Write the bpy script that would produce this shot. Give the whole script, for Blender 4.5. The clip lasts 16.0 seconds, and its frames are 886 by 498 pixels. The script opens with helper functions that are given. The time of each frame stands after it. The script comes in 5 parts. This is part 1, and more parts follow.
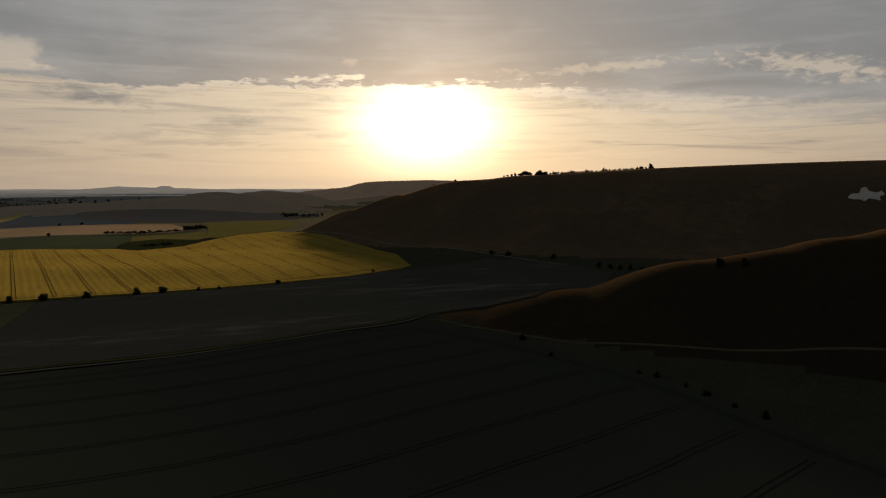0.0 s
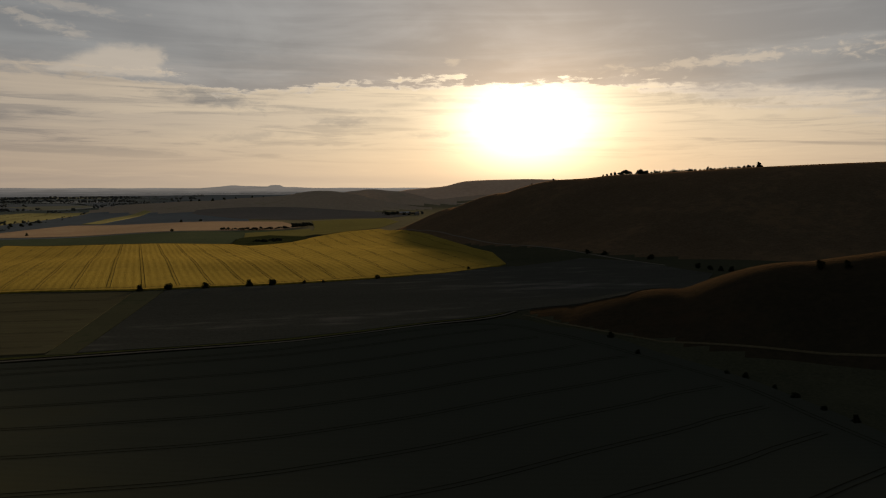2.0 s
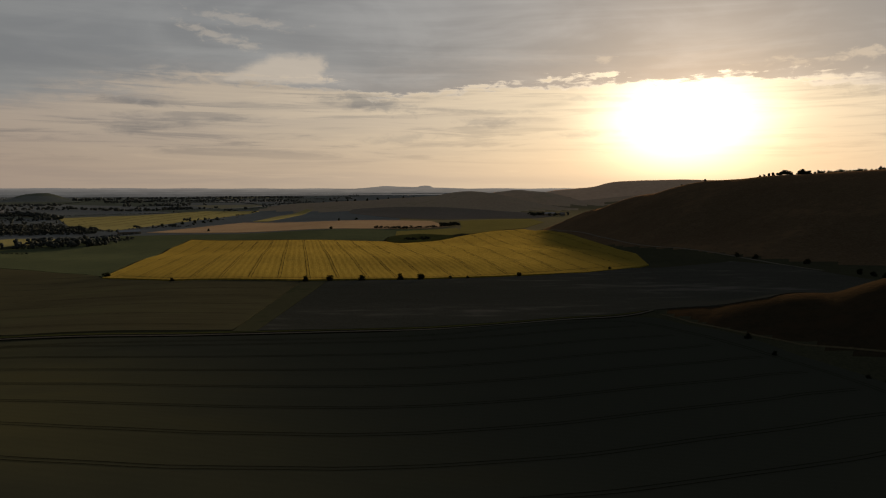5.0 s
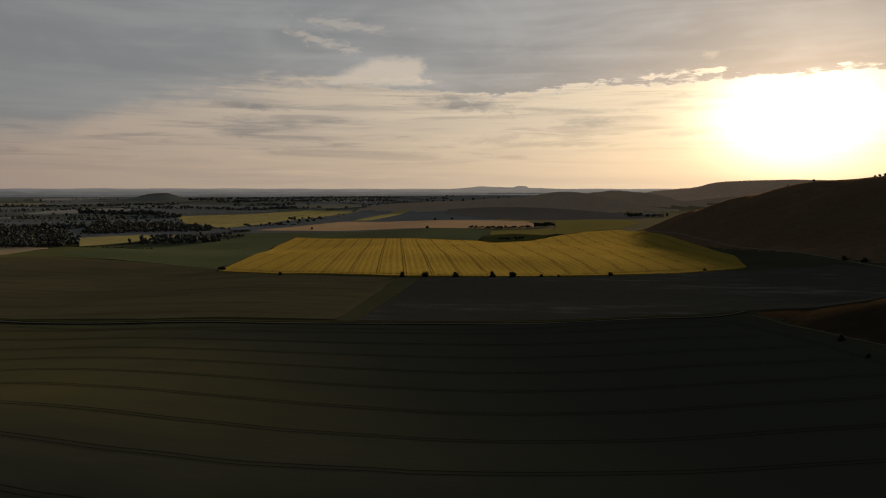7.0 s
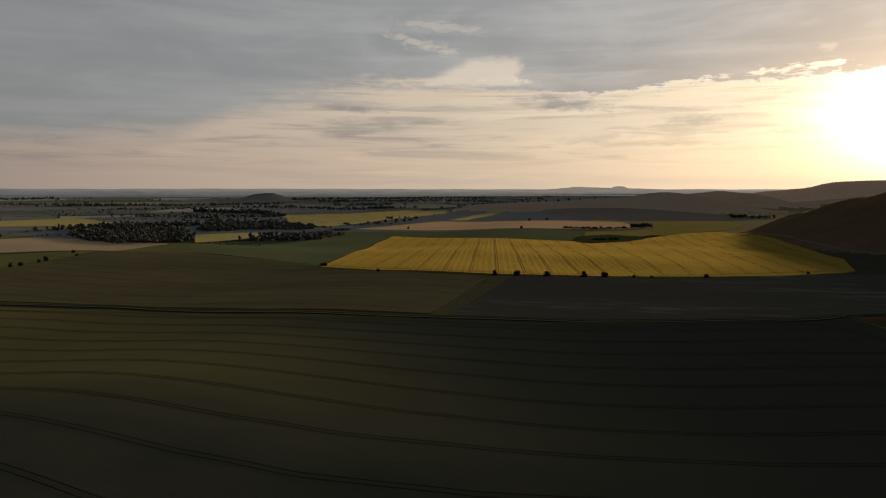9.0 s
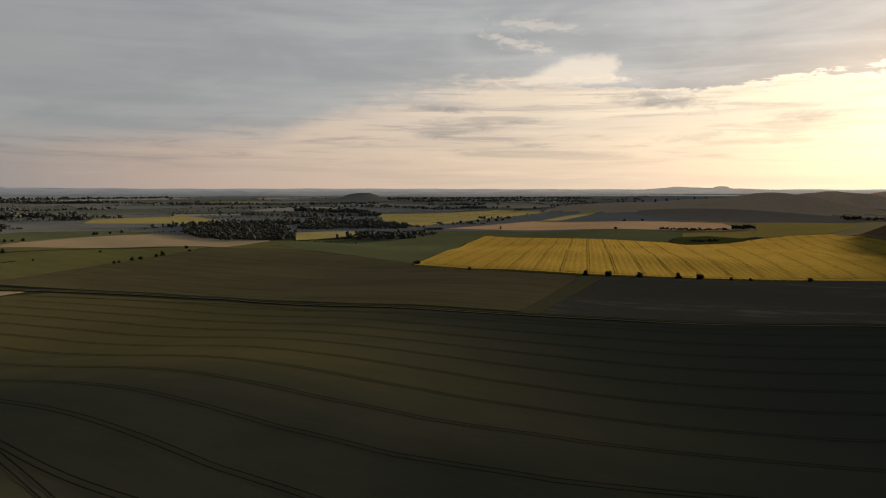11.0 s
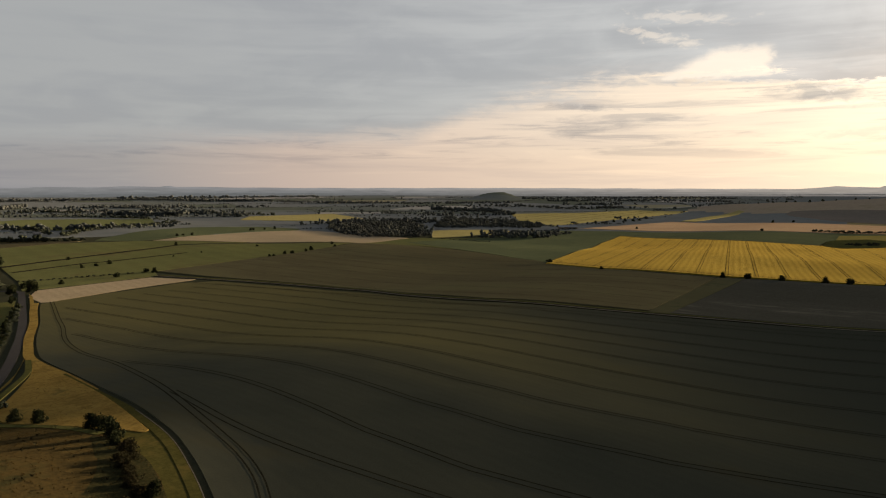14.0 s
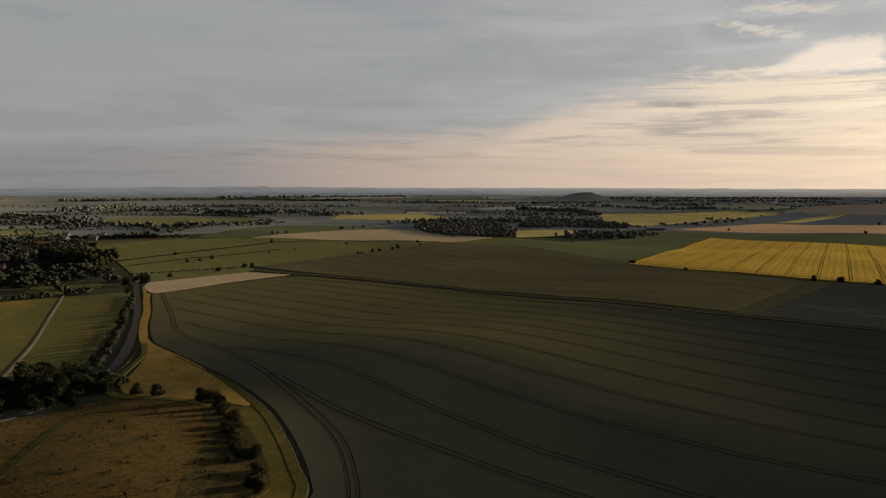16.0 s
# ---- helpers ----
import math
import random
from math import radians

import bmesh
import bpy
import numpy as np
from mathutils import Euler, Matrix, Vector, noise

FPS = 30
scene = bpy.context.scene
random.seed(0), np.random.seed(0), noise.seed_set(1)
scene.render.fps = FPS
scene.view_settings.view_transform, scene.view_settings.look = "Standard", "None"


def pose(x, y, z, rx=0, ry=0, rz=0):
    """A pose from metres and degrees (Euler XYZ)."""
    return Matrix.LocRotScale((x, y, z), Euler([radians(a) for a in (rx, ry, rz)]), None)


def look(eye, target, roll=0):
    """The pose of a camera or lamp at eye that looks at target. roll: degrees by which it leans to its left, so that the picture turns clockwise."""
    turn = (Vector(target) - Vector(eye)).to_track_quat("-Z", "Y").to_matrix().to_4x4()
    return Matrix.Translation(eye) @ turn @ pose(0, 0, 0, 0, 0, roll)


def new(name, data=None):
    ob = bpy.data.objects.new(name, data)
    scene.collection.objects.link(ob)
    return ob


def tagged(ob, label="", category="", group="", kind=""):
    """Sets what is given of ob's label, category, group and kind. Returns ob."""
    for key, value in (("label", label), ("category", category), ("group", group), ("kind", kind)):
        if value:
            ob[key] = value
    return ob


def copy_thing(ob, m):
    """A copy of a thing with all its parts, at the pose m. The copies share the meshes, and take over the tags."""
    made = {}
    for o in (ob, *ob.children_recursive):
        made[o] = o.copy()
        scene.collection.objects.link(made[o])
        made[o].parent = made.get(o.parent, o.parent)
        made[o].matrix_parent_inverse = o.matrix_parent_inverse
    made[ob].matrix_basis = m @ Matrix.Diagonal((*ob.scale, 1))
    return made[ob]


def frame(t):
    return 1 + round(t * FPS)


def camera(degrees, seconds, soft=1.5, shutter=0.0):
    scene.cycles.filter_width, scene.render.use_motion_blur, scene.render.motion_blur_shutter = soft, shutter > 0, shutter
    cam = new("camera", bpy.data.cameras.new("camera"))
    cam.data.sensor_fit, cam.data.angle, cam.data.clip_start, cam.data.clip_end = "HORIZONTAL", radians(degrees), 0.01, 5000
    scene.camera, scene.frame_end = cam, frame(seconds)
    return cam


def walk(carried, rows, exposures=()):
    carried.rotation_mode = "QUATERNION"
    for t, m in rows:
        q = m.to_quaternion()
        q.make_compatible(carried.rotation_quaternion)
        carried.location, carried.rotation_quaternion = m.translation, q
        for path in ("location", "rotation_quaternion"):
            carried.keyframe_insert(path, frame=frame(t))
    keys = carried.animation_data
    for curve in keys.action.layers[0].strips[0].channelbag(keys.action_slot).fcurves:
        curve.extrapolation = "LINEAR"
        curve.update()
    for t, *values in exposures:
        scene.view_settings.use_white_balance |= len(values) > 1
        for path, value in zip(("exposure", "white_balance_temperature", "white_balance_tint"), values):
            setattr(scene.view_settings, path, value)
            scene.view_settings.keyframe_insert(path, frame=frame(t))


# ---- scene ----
cam = camera(64.47, 16.0, 1.15)
PATH = [
    (0, pose(0.00, 0.00, 65.29, 84.891, 0, -21.626)),
    (0.5, pose(0.09, -2.95, 65.37, 84.867, 0, -19.592)),
    (1, pose(0.10, -5.94, 65.46, 84.829, 0, -17.556)),
    (1.5, pose(0.03, -9.01, 65.54, 84.823, 0, -15.524)),
    (2, pose(-0.15, -12.15, 65.63, 84.804, 0, -13.484)),
    (2.5, pose(-0.41, -15.40, 65.71, 84.802, 0, -11.464)),
    (3, pose(-0.70, -18.77, 65.80, 84.811, 0, -9.465)),
    (3.5, pose(-0.87, -22.26, 65.88, 84.808, 0, -7.473)),
    (4, pose(-0.90, -25.90, 65.96, 84.823, 0, -5.502)),
    (6.5, pose(1.47, -46.68, 66.25, 84.856, 0, 4.289)),
    (7, pose(2.31, -50.56, 66.28, 84.875, 0, 6.237)),
    (7.5, pose(3.26, -54.26, 66.30, 84.884, 0, 8.210)),
    (8, pose(4.26, -57.67, 66.31, 84.915, 0, 10.151)),
    (8.5, pose(5.26, -60.72, 66.31, 84.903, 0, 12.095)),
    (9, pose(6.24, -63.40, 66.32, 84.905, 0, 13.994)),
    (11.5, pose(10.83, -73.15, 66.38, 84.890, 0, 23.430)),
    (12, pose(11.91, -75.50, 66.42, 84.880, 0, 25.250)),
    (12.5, pose(13.11, -77.96, 66.47, 84.891, 0, 26.969)),
    (13, pose(14.52, -80.53, 66.52, 84.871, 0, 28.794)),
    (13.5, pose(16.18, -83.09, 66.59, 84.867, 0, 30.634)),
    (14, pose(18.18, -85.57, 66.65, 84.852, 0, 32.481)),
    (14.5, pose(20.54, -87.91, 66.73, 84.842, 0, 34.215)),
    (15, pose(23.11, -90.24, 66.81, 84.835, 0, 35.986)),
    (15.5, pose(25.81, -92.57, 66.90, 84.835, 0, 37.761)),
    (16, pose(28.64, -94.89, 67.00, 84.847, 0, 39.514)),
]
EXPOSURES = [(0, 2.30), (4, 2.32), (7, 2.47), (9, 2.74), (11.5, 3.18), (13, 3.30), (14.5, 3.45), (15.5, 3.45), (16, 3.16)]
walk(cam, PATH, EXPOSURES)

# ---- sun and sky ----
SUN_AZIMUTH, SUN_ELEVATION = radians(21.6), radians(5.6)
GLOW_AZIMUTH = radians(20.3)  # middle of the bright gap in the clouds
SUN = Vector((math.sin(SUN_AZIMUTH) * math.cos(SUN_ELEVATION), math.cos(SUN_AZIMUTH) * math.cos(SUN_ELEVATION), math.sin(SUN_ELEVATION)))
lamp = bpy.data.lights.new("sun", "SUN")
lamp.energy, lamp.angle, lamp.color = 1.85, radians(4.0), (1.0, 0.77, 0.49)
sun = new("sun", lamp)
BRIGHT = Vector((math.sin(GLOW_AZIMUTH), math.cos(GLOW_AZIMUTH), math.tan(radians(5.2)))).normalized()
sun.matrix_world = look(SUN * 900, (0, 0, 0))


def node(tree, kind, **values):
    """A node with its plain settings and, by socket name or number (s0, s1 ...), its inputs: a value or another socket."""
    made = tree.nodes.new(kind)
    for key, value in values.items():
        if key in ("operation", "blend_type", "data_type", "noise_dimensions", "feature", "interpolation_type", "sky_type", "sun_disc", "sun_elevation",
                   "sun_rotation", "clamp", "use_clamp", "bands_direction", "wave_profile", "wave_type", "dust_density", "air_density", "altitude", "voronoi_dimensions"):
            match key:
                case "operation": made.operation = value
                case "blend_type": made.blend_type = value
                case "data_type": made.data_type = value
                case "feature": made.feature = value
                case "interpolation_type": made.interpolation_type = value
                case "sky_type": made.sky_type = value
                case "sun_disc": made.sun_disc = value
                case "sun_elevation": made.sun_elevation = value
                case "sun_rotation": made.sun_rotation = value
                case "use_clamp": made.use_clamp = value
                case "bands_direction": made.bands_direction = value
                case "dust_density": made.dust_density = value
            continue
        socket = made.inputs[int(key[1:])] if key[0] == "s" and key[1:].isdigit() else made.inputs[key]
        if isinstance(value, bpy.types.NodeSocket):
            tree.links.new(value, socket)
        else:
            socket.default_value = value
    return made


def calc(tree, operation, a, b=0.0, c=0.0):
    return node(tree, "ShaderNodeMath", operation=operation, s0=a, s1=b, s2=c).outputs[0]


def step_between(tree, value, low, high, to_low=0.0, to_high=1.0):
    return node(tree, "ShaderNodeMapRange", interpolation_type="SMOOTHSTEP", s0=value, s1=low, s2=high, s3=to_low, s4=to_high).outputs[0]


def blend(tree, factor, a, b, blend_type="MIX"):
    mixed = node(tree, "ShaderNodeMix", data_type="RGBA", blend_type=blend_type)
    for socket, value in ((mixed.inputs[0], factor), (mixed.inputs[6], a), (mixed.inputs[7], b)):
        if isinstance(value, bpy.types.NodeSocket):
            tree.links.new(value, socket)
        else:
            socket.default_value = value if isinstance(value, float) else (*value, 1)
    return mixed.outputs[2]


def clouds(tree, vector, scale, detail, rough=0.55, distortion=0.0):
    return node(tree, "ShaderNodeTexNoise", Vector=vector, Scale=scale, Detail=detail, Roughness=rough, Distortion=distortion).outputs[0]


# cloud shapes on the sky in degrees: azimuth, elevation, half width, half height, slope, strength
DARK_CLOUDS = [(-4.2, 6.5, 3.8, 0.75, -0.12, 1.0), (6.0, 5.0, 2.5, 0.42, -0.05, 0.75), (12.5, 4.05, 2.8, 0.3, 0.05, 0.6), (-2.0, 3.7, 3.0, 0.36, 0.06, 0.5), (-21.5, 4.25, 2.8, 0.42, 0.12, 0.55),
               (-21.3, 6.15, 2.6, 0.28, -0.08, 0.8), (-16.5, 5.05, 4.2, 0.2, 0.05, 0.45), (5.5, 5.9, 4.0, 0.17, -0.02, 0.55), (14.5, 6.7, 3.4, 0.2, -0.06, 0.55), (44.6, 7.2, 2.6, 0.4, 0.12, 0.8), (35.0, 6.6, 4.5, 0.75, -0.1, 0.7)]
PALE_CLOUDS = [(-15.7, 11.15, 2.6, 0.40, -0.25, 0.42), (-14.4, 12.55, 3.2, 0.42, -0.10, 0.32), (33.8, 9.2, 6.2, 0.42, 0.05, 0.75), (49.0, 8.5, 5.0, 0.75, -0.16, 0.85), (14.3, 9.75, 0.8, 0.24, 0.1, 0.7), (41.0, 5.9, 3.0, 0.3, 0.1, 0.5)]
DECK_EDGE = [(-80, 2.3), (-60, 3.1), (-50, 3.5), (-35, 3.85), (-30.5, 5.6), (-24, 7.0), (-16, 7.75), (-7.5, 7.85), (-4.5, 7.3), (1.5, 7.5), (8, 8.1), (22, 7.95), (31, 7.5), (36, 6.3), (44, 5.4), (55, 4.9)]


def make_sky():
    world = bpy.data.worlds.new("evening_sky")
    scene.world = world
    world.use_nodes = True
    tree = world.node_tree
    tree.nodes.clear()
    way = node(tree, "ShaderNodeTexCoord").outputs["Generated"]
    xyz = node(tree, "ShaderNodeSeparateXYZ", s0=way).outputs
    up = xyz[2]
    az = calc(tree, "MULTIPLY", calc(tree, "ARCTAN2", xyz[0], xyz[1]), 180 / math.pi)
    el = calc(tree, "MULTIPLY", calc(tree, "ARCSINE", up), 180 / math.pi)

    def at(scale_az, scale_el, shift=0.0):
        return node(tree, "ShaderNodeCombineXYZ", s0=calc(tree, "MULTIPLY", az, scale_az), s1=calc(tree, "MULTIPLY", el, scale_el), s2=shift).outputs[0]

    def grey_of(value):
        return node(tree, "ShaderNodeCombineColor", s0=value, s1=value, s2=value).outputs[0]

    toward = node(tree, "ShaderNodeVectorMath", operation="DOT_PRODUCT", s0=way, s1=BRIGHT).outputs["Value"]
    flat_sun = (math.sin(GLOW_AZIMUTH), math.cos(GLOW_AZIMUTH), 0)
    side = calc(tree, "MAXIMUM", node(tree, "ShaderNodeVectorMath", operation="DOT_PRODUCT", s0=way, s1=flat_sun).outputs["Value"], 0.0)
    apart = node(tree, "ShaderNodeVectorMath", operation="SUBTRACT", s0=way, s1=BRIGHT).outputs[0]
    apart = node(tree, "ShaderNodeVectorMath", operation="MULTIPLY", s0=apart, s1=(1.0, 1.0, 1.6)).outputs[0]
    wide = node(tree, "ShaderNodeVectorMath", operation="LENGTH", s0=apart).outputs["Value"]
    off = calc(tree, "ARCCOSINE", calc(tree, "MINIMUM", toward, 0.99999))
    near_sun = calc(tree, "POWER", side, 2.5)
    ruffle = calc(tree, "SUBTRACT", clouds(tree, at(0.85, 2.0), 1.0, 5.0, 0.6, 0.5), 0.5)
    slow = calc(tree, "SUBTRACT", clouds(tree, at(0.11, 0.55, 3.0), 1.0, 4.0, 0.55, 0.3), 0.5)
    streak = clouds(tree, at(0.10, 1.5, 7.0), 1.0, 6.0, 0.62, 0.7)
    wisp = clouds(tree, at(0.045, 0.75, 11.0), 1.0, 5.0, 0.55, 0.5)

    def shapes(rows, rag):
        """The joined masks of the shapes, with ragged ends."""
        joined = 0.0
        for a, e, half_a, half_e, slope, strength in rows:
            da = calc(tree, "SUBTRACT", az, float(a))
            de = calc(tree, "SUBTRACT", calc(tree, "MULTIPLY_ADD", da, -slope, el), float(e))
            far = node(tree, "ShaderNodeVectorMath", operation="LENGTH", s0=node(tree, "ShaderNodeCombineXYZ", s0=calc(tree, "DIVIDE", da, half_a), s1=calc(tree, "DIVIDE", de, half_e)).outputs[0]).outputs["Value"]
            far = calc(tree, "MULTIPLY_ADD", ruffle, rag, calc(tree, "MULTIPLY_ADD", slow, 1.2, far))
            joined = calc(tree, "MAXIMUM", joined, step_between(tree, far, 0.1, 1.35, strength, 0.0))
        return joined

    # clear band along the horizon, warm round the sun and grey away from it
    ramp = node(tree, "ShaderNodeValToRGB", s0=side)
    stops = [(0.0, (0.19, 0.19, 0.197)), (0.22, (0.225, 0.212, 0.208)), (0.42, (0.355, 0.283, 0.242)), (0.60, (0.46, 0.36, 0.288)), (0.82, (0.58, 0.46, 0.352)), (0.97, (0.78, 0.615, 0.45))]
    while len(ramp.color_ramp.elements) < len(stops):
        ramp.color_ramp.elements.new(0.5)
    for element, (place, colour) in zip(ramp.color_ramp.elements, stops):
        element.position, element.color = place, (*colour, 1)
    clear = ramp.outputs[0]
    clear = blend(tree, step_between(tree, el, 0.8, 6.0), clear, blend(tree, 1.0, clear, (1.04, 1.09, 1.13), "MULTIPLY"))
    thin = calc(tree, "MULTIPLY", step_between(tree, streak, 0.47, 0.66), step_between(tree, el, 1.0, 3.2))
    clear = blend(tree, calc(tree, "MULTIPLY", thin, 0.9), clear, blend(tree, 1.0, clear, (0.66, 0.69, 0.76), "MULTIPLY"))
    clear = blend(tree, calc(tree, "MULTIPLY", step_between(tree, wisp, 0.46, 0.66), 0.5), clear, blend(tree, 1.0, clear, (0.80, 0.82, 0.88), "MULTIPLY"))
    clear = blend(tree, calc(tree, "MULTIPLY", step_between(tree, streak, 0.46, 0.30), 0.35), clear, blend(tree, 1.0, clear, (1.22, 1.20, 1.14), "MULTIPLY"))
    glow = calc(tree, "ADD", calc(tree, "MULTIPLY", calc(tree, "EXPONENT", calc(tree, "MULTIPLY", calc(tree, "POWER", calc(tree, "DIVIDE", wide, radians(5.1)), 2.2), -1.0)), 2.6),
                calc(tree, "MULTIPLY", calc(tree, "EXPONENT", calc(tree, "MULTIPLY", calc(tree, "DIVIDE", wide, radians(8.5)), -1.0)), 0.58))
    clear = blend(tree, 1.0, clear, blend(tree, 1.0, (1.0, 0.88, 0.58), grey_of(glow), "MULTIPLY"), "ADD")
    clear = blend(tree, shapes(DARK_CLOUDS, 2.6), clear, blend(tree, 1.0, clear, (0.60, 0.65, 0.74), "MULTIPLY"))
    # deck of stratus: low away from the sun, higher towards it, with a ragged edge
    line = node(tree, "ShaderNodeValToRGB", s0=calc(tree, "DIVIDE", calc(tree, "ADD", az, 80.0), 140.0))
    while len(line.color_ramp.elements) < len(DECK_EDGE):
        line.color_ramp.elements.new(0.5)
    for element, (place, rise) in zip(line.color_ramp.elements, DECK_EDGE):
        element.position, element.color = (place + 80) / 140, (rise / 10, rise / 10, rise / 10, 1)
    edge = calc(tree, "MULTIPLY", node(tree, "ShaderNodeSeparateColor", s0=line.outputs[0]).outputs[0], 10.0)
    over = calc(tree, "SUBTRACT", el, edge)
    uneven = calc(tree, "MULTIPLY_ADD", slow, 3.2, calc(tree, "MULTIPLY_ADD", ruffle, 2.1, calc(tree, "MULTIPLY", calc(tree, "SUBTRACT", streak, 0.5), 2.6)))
    over = calc(tree, "MULTIPLY_ADD", uneven, step_between(tree, az, -36.0, -20.0, 0.35, 1.0), over)
    soft = calc(tree, "ADD", step_between(tree, az, 25.0, 40.0, 0.30, 1.1), step_between(tree, az, -12.0, -22.0, 0.0, 0.75))
    deck = step_between(tree, calc(tree, "DIVIDE", over, soft), -1.0, 1.3)
    # the deck's own broad folds, seen from below
    lift = calc(tree, "ADD", calc(tree, "MAXIMUM", up, 0.0), 0.11)
    sheet = node(tree, "ShaderNodeCombineXYZ", s0=calc(tree, "DIVIDE", xyz[0], lift), s1=calc(tree, "DIVIDE", xyz[1], lift), s2=0.37).outputs[0]
    folds = calc(tree, "MULTIPLY_ADD", clouds(tree, sheet, 1.7, 5.0, 0.55, 0.8), 0.4, calc(tree, "MULTIPLY", clouds(tree, sheet, 0.55, 4.0, 0.5, 0.5), 0.6))
    folds = calc(tree, "MULTIPLY_ADD", calc(tree, "SUBTRACT", wisp, 0.5), 0.35, folds)
    grey = blend(tree, step_between(tree, folds, 0.38, 0.62), blend(tree, near_sun, (0.216, 0.221, 0.230), (0.308, 0.312, 0.320)), blend(tree, near_sun, (0.244, 0.248, 0.250), (0.45, 0.45, 0.448)))
    grey = blend(tree, calc(tree, "MULTIPLY", step_between(tree, over, 3.2, 0.0), near_sun), grey, blend(tree, 1.0, grey, (1.22, 1.14, 1.08), "MULTIPLY"))
    warm = calc(tree, "EXPONENT", calc(tree, "MULTIPLY", calc(tree, "DIVIDE", off, radians(7.0)), -1.0))
    grey = blend(tree, 1.0, grey, blend(tree, 1.0, (0.36, 0.26, 0.19), grey_of(warm), "MULTIPLY"), "ADD")
    # a wedge-shaped gap and pale torn streaks in the deck
    roof = calc(tree, "MINIMUM", calc(tree, "MULTIPLY_ADD", az, 0.434, 7.9 + 16.6 * 0.434), 10.15)
    roof = calc(tree, "MULTIPLY_ADD", ruffle, 0.9, calc(tree, "SUBTRACT", roof, el))
    gap = calc(tree, "MULTIPLY", step_between(tree, roof, -0.30, 0.55), step_between(tree, calc(tree, "MULTIPLY_ADD", ruffle, 0.6, el), 7.8, 8.15))
    gap = calc(tree, "MULTIPLY", gap, step_between(tree, calc(tree, "MULTIPLY_ADD", ruffle, 1.6, az), -8.3, -7.4, 1.0, 0.0))
    grey = blend(tree, calc(tree, "MAXIMUM", calc(tree, "MULTIPLY", gap, 0.6), calc(tree, "MULTIPLY", shapes(PALE_CLOUDS, 4.5), 0.75)), grey, (0.80, 0.67, 0.53))
    # overhead, out of view, the deck is darkened to keep the ground dim
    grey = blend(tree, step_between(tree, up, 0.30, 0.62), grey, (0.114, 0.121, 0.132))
    rim = calc(tree, "MULTIPLY", calc(tree, "MULTIPLY", deck, calc(tree, "SUBTRACT", 1.0, deck)), calc(tree, "MULTIPLY", calc(tree, "POWER", side, 12.0), 1.3))
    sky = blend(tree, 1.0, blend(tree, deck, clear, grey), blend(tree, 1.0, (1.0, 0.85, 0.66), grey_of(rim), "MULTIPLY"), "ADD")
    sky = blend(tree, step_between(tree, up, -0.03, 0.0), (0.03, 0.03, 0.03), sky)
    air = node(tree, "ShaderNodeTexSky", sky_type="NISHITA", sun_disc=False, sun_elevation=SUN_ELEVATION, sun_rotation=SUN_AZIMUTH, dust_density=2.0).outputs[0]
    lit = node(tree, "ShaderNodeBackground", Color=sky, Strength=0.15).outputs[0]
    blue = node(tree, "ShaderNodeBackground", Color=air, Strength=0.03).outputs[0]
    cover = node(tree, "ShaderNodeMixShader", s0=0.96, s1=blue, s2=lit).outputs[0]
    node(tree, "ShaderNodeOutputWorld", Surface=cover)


make_sky()

# ---- materials ----


